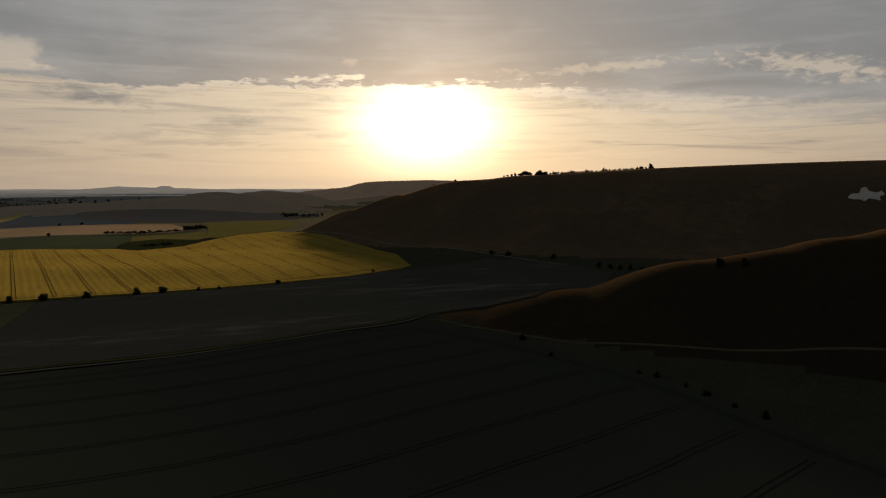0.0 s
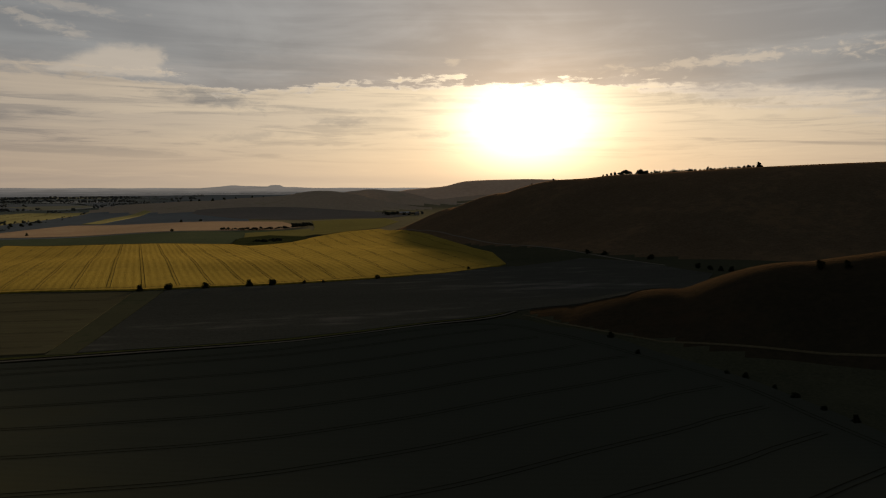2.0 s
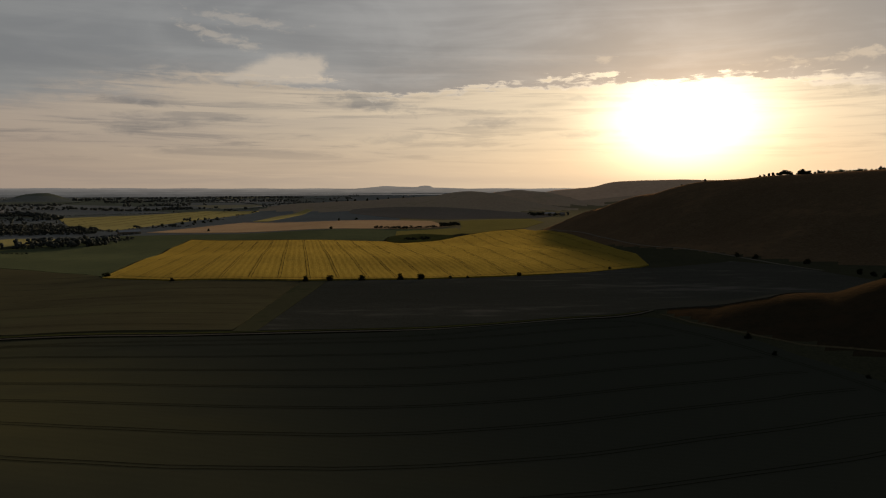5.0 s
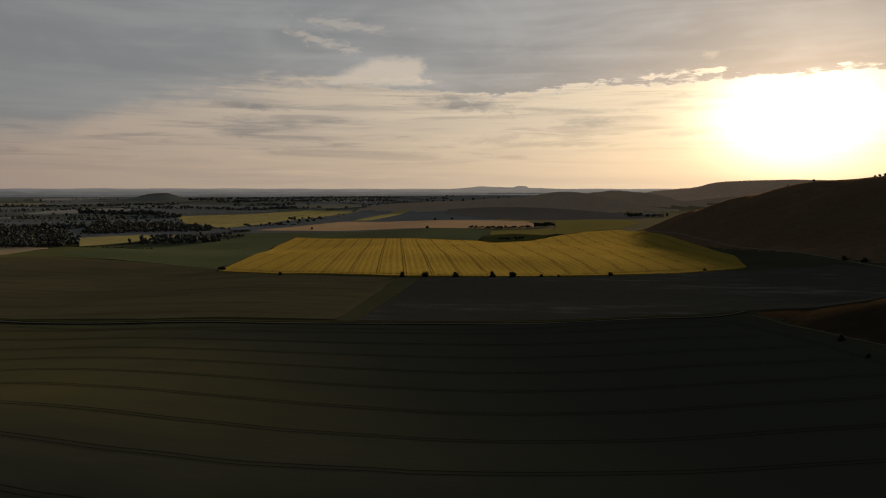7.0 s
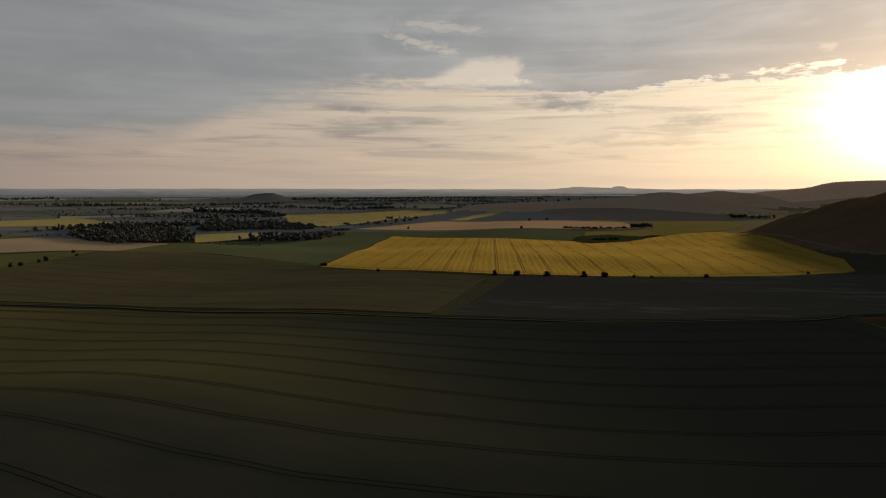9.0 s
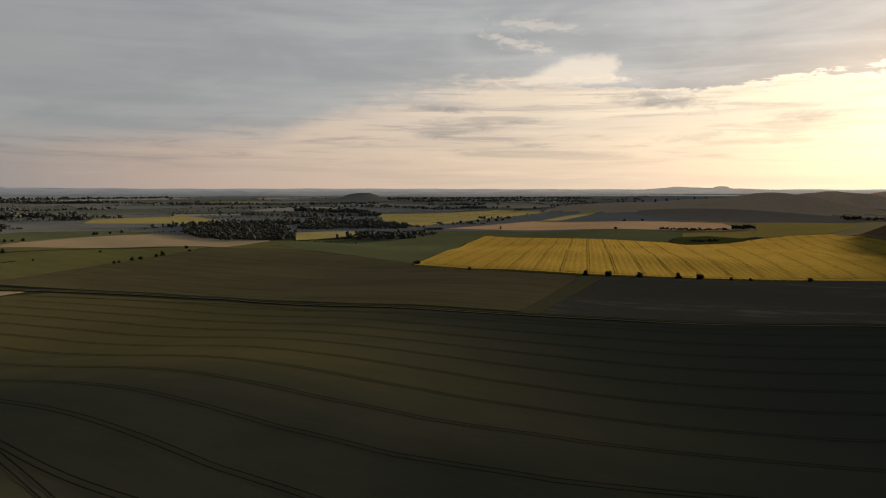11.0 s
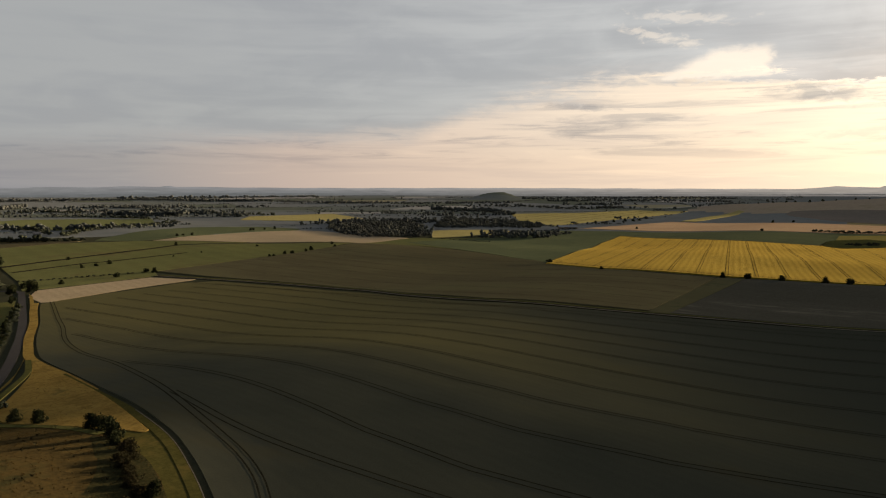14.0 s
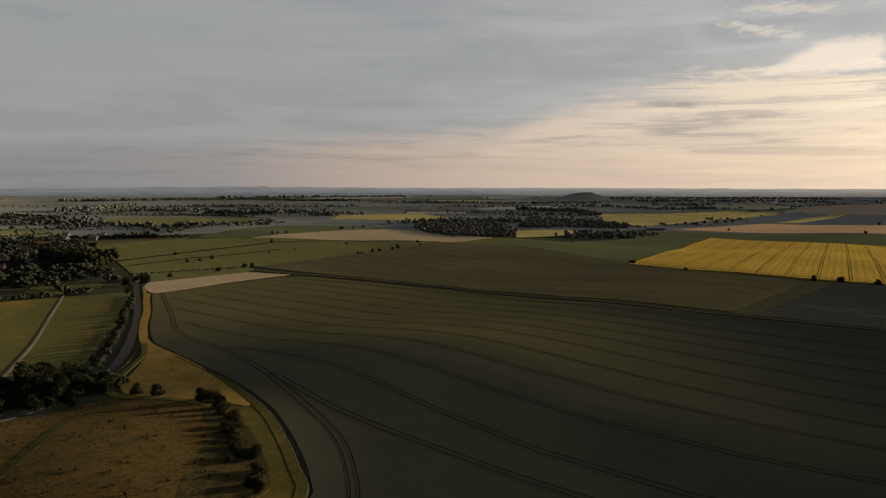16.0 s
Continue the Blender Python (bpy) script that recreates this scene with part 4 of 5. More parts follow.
def skyline_far(a):
    return 47 + 9 * bell(a, -60, 14) + 7 * math.exp(-((a + 54.5) / 0.45) ** 4) + 3 * bell(a, -57.5, 1.2) + 6 * bell(a, -38, 9) + 4 * math.sin(a / 5.0) * bell(a, -50, 30) + 1.2 * math.sin(a * 1.3) + 0.6 * noise.noise((a * 2.0, 3, 1))


def skyline_middle(a):
    hill = 17 * bell(a, -3.2, 2.6) + 5 * bell(a, -3.2, 0.6) + 14 * bell(a, 0.8, 3.6) + 12 * math.exp(-((a - 0.15) / 0.5) ** 6)
    left = 12 * bell(a, -60, 9) + 6 * bell(a, -75, 10) + 7 * math.exp(-((a + 62.3) / 1.9) ** 4) + 5 * math.exp(-((a + 54.3) / 0.6) ** 4)
    return 38 + hill + left + 1.5 * noise.noise((a * 1.5, 7, 2))


def skyline_near(a):
    return 22 + 4 * bell(a, -48, 12) + 3 * noise.noise((a * 3.0, 5, 4)) + 3 * noise.noise((a * 14.0, 2, 4))


def skyline_woods(a):
    return 29 + 4 * bell(a, -40, 12) + 5 * noise.noise((a * 0.8, 9, 4)) + 3 * noise.noise((a * 16.0, 8, 4))


# haze is put into the sheets' glow, most for the far hills
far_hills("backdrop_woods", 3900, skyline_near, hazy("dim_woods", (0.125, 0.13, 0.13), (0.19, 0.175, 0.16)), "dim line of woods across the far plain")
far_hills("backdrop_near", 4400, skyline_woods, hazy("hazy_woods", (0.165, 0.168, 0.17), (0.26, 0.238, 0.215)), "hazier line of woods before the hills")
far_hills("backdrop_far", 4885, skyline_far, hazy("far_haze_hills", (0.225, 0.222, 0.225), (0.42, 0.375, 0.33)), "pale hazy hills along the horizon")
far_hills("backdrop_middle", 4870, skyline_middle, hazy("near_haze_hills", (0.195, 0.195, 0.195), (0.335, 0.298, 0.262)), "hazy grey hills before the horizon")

# ---- trees and bushes ----


def land_at(x, y):
    return float(height(x, y))


def leaf_cloud(rng, lobes, many, size):
    """Leaf sprays as small bent blades on the outside of a few lobes; each lobe: centre and radii."""
    lobes = np.array(lobes, float)
    pick = rng.integers(0, len(lobes), many)
    way = rng.normal(size=(many, 3))
    way /= np.linalg.norm(way, axis=1)[:, None]
    centre = lobes[pick, :3] + way * lobes[pick, 3:] * rng.uniform(0.55, 1.12, (many, 1))
    a = rng.normal(size=(many, 3))
    a /= np.linalg.norm(a, axis=1)[:, None]
    b = np.cross(a, way + rng.normal(size=(many, 3)) * 0.5)
    b /= np.linalg.norm(b, axis=1)[:, None] + 1e-9
    s = size * rng.uniform(0.6, 1.3, (many, 1))
    verts = np.stack([centre - a * s, centre + b * s * 0.7 + way * s * 0.2, centre + a * s, centre - b * s * 0.7], 1).reshape(-1, 3)
    start = np.arange(many) * 4
    faces = np.concatenate([np.stack([start, start + 1, start + 2], 1), np.stack([start, start + 2, start + 3], 1)])
    return verts, faces.tolist()


def trunk_mesh(rng, tall, thick, limbs):
    """A tapered stem that divides into limbs."""
    verts, faces = [], []

    def tube(points, radii):
        base = len(verts)
        for p, r in zip(points, radii):
            for k in range(6):
                t = k * math.pi / 3
                verts.append((p[0] + r * math.cos(t), p[1] + r * math.sin(t), p[2]))
        for i in range(len(points) - 1):
            for k in range(6):
                m = (k + 1) % 6
                faces.append((base + 6 * i + k, base + 6 * i + m, base + 6 * i + 6 + m, base + 6 * i + 6 + k))

    lean = rng.normal(size=2) * tall * 0.03
    tube([(0, 0, -0.5), (lean[0] * 0.3, lean[1] * 0.3, tall * 0.25), (lean[0], lean[1], tall * 0.75)], [thick, thick * 0.75, thick * 0.25])
    for k in range(limbs):
        t = 2 * math.pi * (k + rng.uniform(0, 0.6)) / limbs
        z = tall * rng.uniform(0.2, 0.45)
        out = tall * rng.uniform(0.22, 0.36)
        tube([(0, 0, z), (out * 0.5 * math.cos(t), out * 0.5 * math.sin(t), z + tall * 0.14), (out * math.cos(t), out * math.sin(t), z + tall * 0.3)], [thick * 0.5, thick * 0.35, thick * 0.12])
    return verts, faces


def make_tree(name, spot, seed, tall, wide, low, many, size, label, category, leaves=None):
    """low: the share of the height at which the crown begins."""
    rng = np.random.default_rng(seed)
    ob = tagged(new(name), label, category)
    v, f = trunk_mesh(rng, tall, max(0.08, tall * 0.025), 5)
    part("trunk", mesh_of("trunk", v, f), BARK, ob)
    lobes = []
    for k in range(9):
        t, out = rng.uniform(0, 2 * math.pi), wide * 0.5 * rng.uniform(0.1, 0.75)
        z = tall * rng.uniform(low + 0.15, 0.86)
        r = wide * rng.uniform(0.16, 0.30)
        lobes.append((out * math.cos(t), out * math.sin(t), z, r, r, min(r * 0.85, tall - z + 0.1 * tall)))
    lobes.append((0, 0, tall * (low + 1) / 2, wide * 0.33, wide * 0.33, tall * (1 - low) * 0.45))
    v, f = leaf_cloud(rng, lobes, many, size)
    part("crown", mesh_of("crown", v, f), leaves or LEAVES, ob)
    ob.matrix_basis = pose(*spot, land_at(*spot) - 0.05)
    return ob


def place_all(kinds, spots, group, sizes=(0.85, 1.2)):
    """Copies of the kinds in turn at the spots: x, y and, where it is known, a size."""
    for i, spot in enumerate(spots):
        size = spot[2] if len(spot) > 2 else random.uniform(*sizes)
        src = kinds[i % len(kinds)]
        made = copy_thing(src, pose(spot[0], spot[1], land_at(spot[0], spot[1]) - 0.05, 0, 0, random.uniform(0, 360)) @ Matrix.Diagonal((size, size, size * random.uniform(0.9, 1.1), 1)))
        made["group"] = group


bushes = [make_tree("bush", spot, s, 4.4, 5.2, 0.02, 1300, 0.26, "round dark green hawthorn bush in the open", "bush") for s, spot in ((3, (-147, 12)), (5, (-133, 8)), (8, (-531, 292)))]
trees = [make_tree("tree", spot, s, 9.0, 8.5, 0.10, 2300, 0.36, "dark broad-leaved tree with a full crown", "tree") for s, spot in ((11, (-231, -4)), (14, (-213, -7)), (17, (-245, 0)), (21, (-490, 172)))]
scrub = [make_tree("shrub", spot, s, 2.6, 3.8, 0.0, 800, 0.2, "low tangled brown-green scrub on the grassy knoll", "shrub", SCRUB_LEAVES) for s, spot in ((41, (-116, 1)), (44, (-104, -7)))]
pines = [make_tree("tree", spot, s, 6.4, 11.5, 0.03, 2000, 0.38, "low wind-bent tree with a spreading crown on the ridge", "tree") for s, spot in ((31, (475, 884)), (34, (489, 867)))]

place_all(bushes, [(-176, 458, 0.7), (-82, 449, 0.95), (-66, 450, 1.15), (-43, 453, 1.05), (-17, 458, 1.0), (-2, 460, 1.1), (18, 464, 0.6), (31, 466, 0.55), (70, 477, 0.75), (145, 507, 0.6),
                   (-251, 525, 0.7), (-246, 515, 0.9), (-257, 531, 0.6)], "bushes along the yellow field")
place_all(bushes, [(-684, 308, 0.9), (-608, 278, 0.8), (-610, 293, 0.75), (-617, 311, 1.0), (-524, 295, 1.15), (-520, 256, 1.15), (-517, 209, 0.9), (-742, 480, 1.1), (-651, 531, 0.7), (-636, 434, 0.45), (-625, 389, 0.5),
                   (-540, 446, 0.75), (-540, 452, 0.7), (-548, 476, 0.95), (-546, 485, 0.95), (-551, 513, 0.9), (-556, 527, 1.15), (-557, 570, 0.8), (-590, 603, 0.9), (-872, 579, 1.0), (-876, 592, 0.9), (-877, 609, 1.1),
                   (-926, 770, 1.2), (-931, 780, 1.1), (-940, 815, 1.0), (-955, 855, 1.1), (-514, 172), (-517, 180), (-522, 186)], "bushes in the pastures")
place_all(bushes, [(229, 243, 0.9), (235, 235, 0.7), (316, 534, 1.2), (136, 253, 0.6), (136, 231, 0.45), (152, 198, 0.4), (155, 192, 0.5), (156, 179, 0.35), (155, 168, 0.55), (154, 156, 0.4), (155, 145, 0.5), (326, 464), (329, 454), (283, 591), (292, 574), (322, 474),
                   (335, 450), (340, 442)], "bushes at the foot of the down")
place_all(bushes, [(-180, 9, 0.85), (-170, 10, 0.95), (-142, 12, 1.05), (-128, 5, 0.7), (-98, -6, 0.8), (-88, -14, 0.75)], "bushes on the knoll")
place_all(scrub, [(-124 + 42 * k / 15 + random.uniform(-3, 3), 4 - 21 * k / 15 + random.uniform(-3, 3), random.uniform(0.5, 1.25)) for k in range(16)], "scrub on the knoll")
place_all(pines, [(478, 881, 0.85), (494, 861, 0.75), (470, 888, 0.55)], "trees on the ridge")
place_all(bushes, [(486 + 104 * k / 63 + random.uniform(-2, 2), 872 - 122 * k / 63 + random.uniform(-2, 2), random.uniform(0.4, 0.75) + 0.35 * max(0.0, math.sin(k * 0.7))) for k in range(64)]
          + [(586, 750, 1.4), (396, 950, 0.8), (370, 968, 0.6), (452, 904, 0.6), (456, 900, 0.8), (460, 896, 0.9), (464, 893, 1.0), (468, 889, 0.9), (472, 887, 1.1), (481, 877, 0.8), (486, 870, 0.9), (491, 864, 1.0)], "bushes on the ridge")
place_all(bushes, [(-500, 1319, 1.3), (-376, 1201, 1.1), (-158, 1160, 1.1), (-480, 1375, 1.5), (-466, 1407, 1.5), (-451, 1417, 1.6), (-445, 1447, 1.4), (-178, 1442, 1.2), (-142, 1453, 1.2)], "bushes among the far fields")
place_all(bushes, [(-300 + 34 * k + random.uniform(-12, 12), 2072 + 2.2 * k, random.uniform(0.9, 1.7)) for k in range(9)], "bushes on the far down")
place_all(trees, [(-489, 158, 0.9), (-462, 146, 0.45), (-452, 140, 0.4)] + [(-438 + 188 * k / 26 + random.uniform(-1.5, 1.5), 137 - 110 * k / 26 + random.uniform(-1.5, 1.5), random.uniform(0.2, 0.36) + 0.005 * k) for k in range(27)], "hedgerow trees beside the road")
place_all(trees, [(-237, -10, 0.8), (-238, -2, 0.7), (-245, 8, 0.75), (-238, 14, 0.7), (-224, 13, 0.75), (-204, 3, 0.7), (-201, -5, 0.8), (-205, -12, 0.75), (-209, -20, 0.8), (-200, -24, 0.6), (-190, -17, 0.6), (-188, -7, 0.55),
                  (-220, 1, 0.9), (-219, -10, 0.95), (-227, -18, 0.9), (-233, 3, 0.85), (-215, -28, 0.9), (-227, -32, 0.9), (-210, 13, 0.6), (-196, 7, 0.5), (-243, -22, 0.9), (-251, -8, 0.8), (-255, 10, 0.7), (-230, 9, 0.7), (-214, 5, 0.75), (-208, -3, 0.7), (-225, -12, 0.8), (-239, -16, 0.85), (-194, -11, 0.5), (-198, 3, 0.55), (-221, -22, 0.8), (-205, -30, 0.8), (-235, -28, 0.9), (-249, 4, 0.7), (-245, 15, 0.6)], "trees in the grove")


GOLDEN = (1 + 5 ** 0.5) / 2
LUMP = np.array([(-1, GOLDEN, 0), (1, GOLDEN, 0), (-1, -GOLDEN, 0), (1, -GOLDEN, 0), (0, -1, GOLDEN), (0, 1, GOLDEN), (0, -1, -GOLDEN), (0, 1, -GOLDEN), (GOLDEN, 0, -1), (GOLDEN, 0, 1), (-GOLDEN, 0, -1), (-GOLDEN, 0, 1)]) / math.hypot(1, GOLDEN)
LUMP_FACES = np.array([(i, j, k) for i in range(12) for j in range(i + 1, 12) for k in range(j + 1, 12) if all(np.linalg.norm(LUMP[p] - LUMP[q]) < 1.1 for p, q in ((i, j), (j, k), (i, k)))])
LUMP_FACES = np.array([f if np.dot(np.cross(LUMP[f[1]] - LUMP[f[0]], LUMP[f[2]] - LUMP[f[0]]), LUMP[f[0]]) > 0 else f[::-1] for f in LUMP_FACES])


def leaf_masses(name, spots, clumps, leaves, material, label, category, lump=0.25):
    """Many trees as one mass, each a heap of uneven clumps with loose leaf sprays at its outline; spots: x, y, height, width."""
    rng = np.random.default_rng(len(spots))
    spots = np.array(spots, float)
    base = height(spots[:, 0], spots[:, 1])
    who = np.repeat(np.arange(len(spots)), clumps)
    many = len(who)
    tall, wide = spots[who, 2], spots[who, 3]
    turn, out = rng.uniform(0, 2 * np.pi, many), np.sqrt(rng.uniform(0, 1, many))
    rise = rng.uniform(0.22, 0.76, many)
    out = out * (1.05 - 0.75 * np.abs(rise - 0.42))
    centre = np.stack([spots[who, 0] + np.cos(turn) * out * wide * (0.58 - lump), spots[who, 1] + np.sin(turn) * out * wide * (0.58 - lump), base[who] + tall * rise], 1)
    size = rng.uniform(0.75, 1.2, many)[:, None] * np.stack([wide * lump, wide * lump, tall * lump * 0.88], 1)
    lumps = centre[:, None] + LUMP[None] * size[:, None] * rng.uniform(0.72, 1.28, (many, 12, 1))
    verts = [lumps.reshape(-1, 3)]
    faces = (np.arange(many)[:, None, None] * 12 + LUMP_FACES[None]).reshape(-1, 3).tolist()
    if leaves:
        which = rng.integers(0, many, len(spots) * leaves)
        way = rng.normal(size=(len(which), 3))
        way /= np.linalg.norm(way, axis=1)[:, None]
        spot = centre[which] + way * size[which] * rng.uniform(0.9, 1.25, (len(which), 1))
        a = rng.normal(size=(len(which), 3))
        a /= np.linalg.norm(a, axis=1)[:, None]
        b = np.cross(a, way)
        r = spots[who[which], 3:4] * rng.uniform(0.03, 0.065, (len(which), 1))
        start = many * 12 + np.arange(len(which)) * 3
        verts.append(np.stack([spot - a * r, spot + a * r, spot + b * r * 1.4 + way * r], 1).reshape(-1, 3))
        faces += np.stack([start, start + 1, start + 2], 1).tolist()
    data = bpy.data.meshes.new(name)
    data.from_pydata(np.concatenate(verts).tolist(), [], faces)
    data.polygons.foreach_set("use_smooth", [True] * len(data.polygons))
    return tagged(part(name, data, material), label, category, kind="stuff")


def scatter(outline, gap, tall, seed):
    rng = np.random.default_rng(seed)
    xs, ys = [p[0] for p in outline], [p[1] for p in outline]
    gx, gy = np.meshgrid(np.arange(min(xs), max(xs), gap), np.arange(min(ys), max(ys), gap))
    gx, gy = (gx + rng.uniform(-0.45, 0.45, gx.shape) * gap).ravel(), (gy + rng.uniform(-0.45, 0.45, gy.shape) * gap).ravel()
    keep = inside(gx, gy, outline)
    t = tall * rng.uniform(0.6, 1.25, keep.sum())
    return list(zip(gx[keep], gy[keep], t, t * rng.uniform(1.0, 1.5, keep.sum())))


def hedge_spots(points, gap, tall, seed):
    rng = np.random.default_rng(seed)
    line = along(points, gap)
    out = []
    for x, y in line:
        if rng.uniform() < 0.88:
            t = tall * rng.uniform(0.55, 1.3)
            out.append((x + rng.normal() * 0.8, y + rng.normal() * 0.8, t, max(3.5, t * 1.25)))
    return out


WOOD_A = [(-845, 880), (-760, 820), (-680, 776), (-624, 788), (-600, 835), (-650, 900), (-700, 975), (-740, 1040), (-865, 1150), (-960, 1020)]
WOOD_B = [(-706, 1015), (-644, 1087), (-533, 1130), (-560, 1190), (-690, 1290), (-850, 1290)]
leaf_masses("woodland", scatter(WOOD_A, 10, 7.5, 1) + scatter(WOOD_B, 11, 8, 2), 9, 14, HAZED_LEAVES, "dark woodland of mixed broad-leaved trees beyond the fields", "woodland", 0.2)
GREEN_YARD = [(-510, 94), (-544, 114), (-551, 137), (-539, 161), (-495, 144), (-490, 108)]
field("village_green", GREEN_YARD, 0.3, 6.0, PADDOCK_GRASS, "small green yard between the village trees", 1, "grass")
VILLAGE = [(-1014, 247), (-1015, 311), (-832, 290), (-690, 205), (-560, 186), (-520, 160), (-508, 110), (-600, 60), (-900, 60)]
leaf_masses("village_trees", [s for s in scatter(VILLAGE, 8.5, 8, 5) if random.random() < 0.85 and not inside(s[0], s[1], GREEN_YARD)], 15, 130, DEEP_LEAVES, "dark garden trees massed round the village", "trees", 0.17)
leaf_masses("tall_grove", scatter([(-690, 205), (-640, 215), (-630, 190), (-680, 178)], 7, 16, 8), 40, 300, LEAVES, "clump of tall dark trees by the village", "trees", 0.13)
hedges = []
hedges += hedge_spots([(-83, 1178), (-35, 1163), (22, 1192)], 3, 5, 1) + hedge_spots([(30, 1215), (62, 1232)], 3, 8, 2)
hedges += hedge_spots([(-587, 826), (-530, 815), (-470, 806)], 6, 2.6, 3) + hedge_spots([(241, 1617), (302, 1597)], 9, 9, 4)
hedges += hedge_spots([(-556, 196), (-543, 246), (-530, 293)], 4, 1.6, 5) + hedge_spots([(-1015, 330), (-950, 400), (-905, 455)], 5, 6, 6) + hedge_spots([(-1060, 290), (-990, 340), (-930, 420)], 7, 9, 16) + hedge_spots([(-25, 921), (-8, 913), (8, 925)], 3, 4, 9) + hedge_spots([(-20, 928), (6, 934)], 3, 4, 10)
hedges += hedge_spots([(-475, 125), (-478, 100), (-484, 68)], 5, 5, 7) + hedge_spots([(-520, 120), (-500, 116), (-478, 112)], 6, 7, 8)
hedges += hedge_spots([(-440, 139), (-344, 83), (-252, 28)], 2.0, 1.7, 19)
hedges += hedge_spots([(-1259, 416), (-1260, 483), (-1225, 539), (-1035, 484)], 7, 8, 60)
hedges += hedge_spots([(-1013, 486), (-1106, 593), (-1196, 723), (-1243, 847)], 5, 7, 61)
hedges += hedge_spots([(-1694, 845), (-1549, 910), (-1342, 912)], 8, 7, 62)
hedges += hedge_spots([(-1720, 482), (-1587, 501), (-1493, 520)], 6, 9, 63)
hedges += hedge_spots([(-1838, 521), (-1711, 560), (-1554, 557)], 7, 9, 64)
hedges += hedge_spots([(-1886, 788), (-1921, 926), (-1784, 970)], 9, 9, 65)
hedges += hedge_spots([(-1781, 1058), (-1725, 1195)], 10, 10, 66)
hedges += hedge_spots([(-1608, 1128), (-1455, 1162), (-1294, 1177)], 9, 8, 67)
leaf_masses("hedgerow", hedges, 10, 40, HEDGE_LEAVES, "ragged dark hedgerows between the fields", "hedge", 0.19)

CLEARINGS = [[(-1504, 605), (-1602, 731), (-1436, 931), (-1219, 793), (-1145, 561), (-1274, 521)], [(-1223, 1008), (-1317, 1120), (-1237, 1333), (-918, 1143), (-1080, 1078)],
             [(-590, 838), (-676, 969), (-616, 1045), (-527, 1052), (-554, 930), (-575, 876)], [(-819, 1561), (-687, 1685), (-602, 1919), (-447, 1892), (-489, 1552), (-541, 1200), (-676, 1320)]]


def free_land(x, y):
    if x > -330 or (x > -440 and y < 1950) or (x > -1100 and y < 880) or math.hypot(x, y) > 3850 or math.hypot(x, y) < 1000:
        return False
    return not any(inside(x, y, outline) for outline in CLEARINGS)


VALE_ROWS = [900, 960, 1020, 1090, 1160, 1240, 1320, 1410, 1510, 1630, 1760, 1900, 2060, 2250, 2480, 2760, 3100, 3500]
AHEAD, ACROSS = np.array((-0.616, 0.788)), np.array((0.788, 0.616))


def vale_corner(i, j):
    """Where hedge line i meets the j-th line across it."""
    chance = random.Random(i * 977 + j * 31)
    q = -3300 + 6600 * j / 26 + (i % 2) * 90 + chance.uniform(-70, 70)
    p = VALE_ROWS[i] + 60 * math.sin(q / 700 + i * 0.9) + chance.uniform(-22, 22)
    return AHEAD * p + ACROSS * q


TREE_BELTS = [([(-2858, 1073), (-2800, 1241), (-2766, 1498), (-2646, 1737), (-2279, 1774), (-2047, 1896)], 11, 3), ([(-1993, 1844), (-1606, 1863), (-1354, 1962), (-1129, 2188)], 9, 2),
              ([(-2995, 1854), (-2685, 2207), (-2355, 2498)], 12, 2), ([(-2047, 737), (-2093, 859), (-2242, 1047)], 13, 3), ([(-2149, 1017), (-2078, 1123), (-2078, 1221)], 9, 1), ([(-1673, 968), (-1561, 1010), (-1487, 1059)], 13, 3),
              ([(-1977, 1197), (-1795, 1294), (-1649, 1514)], 8, 1), ([(-1365, 1068), (-1328, 1127)], 12, 2), ([(-1110, 1627), (-940, 1627), (-792, 1524)], 12, 3), ([(-1131, 1857), (-951, 1935), (-782, 1885), (-687, 2054)], 10, 2),
              ([(-1385, 1597), (-1189, 1814)], 8, 1), ([(-1360, 2728), (-1004, 3162), (-577, 3298)], 11, 2), ([(-1114, 2472), (-811, 2765), (-510, 2812)], 11, 2)]


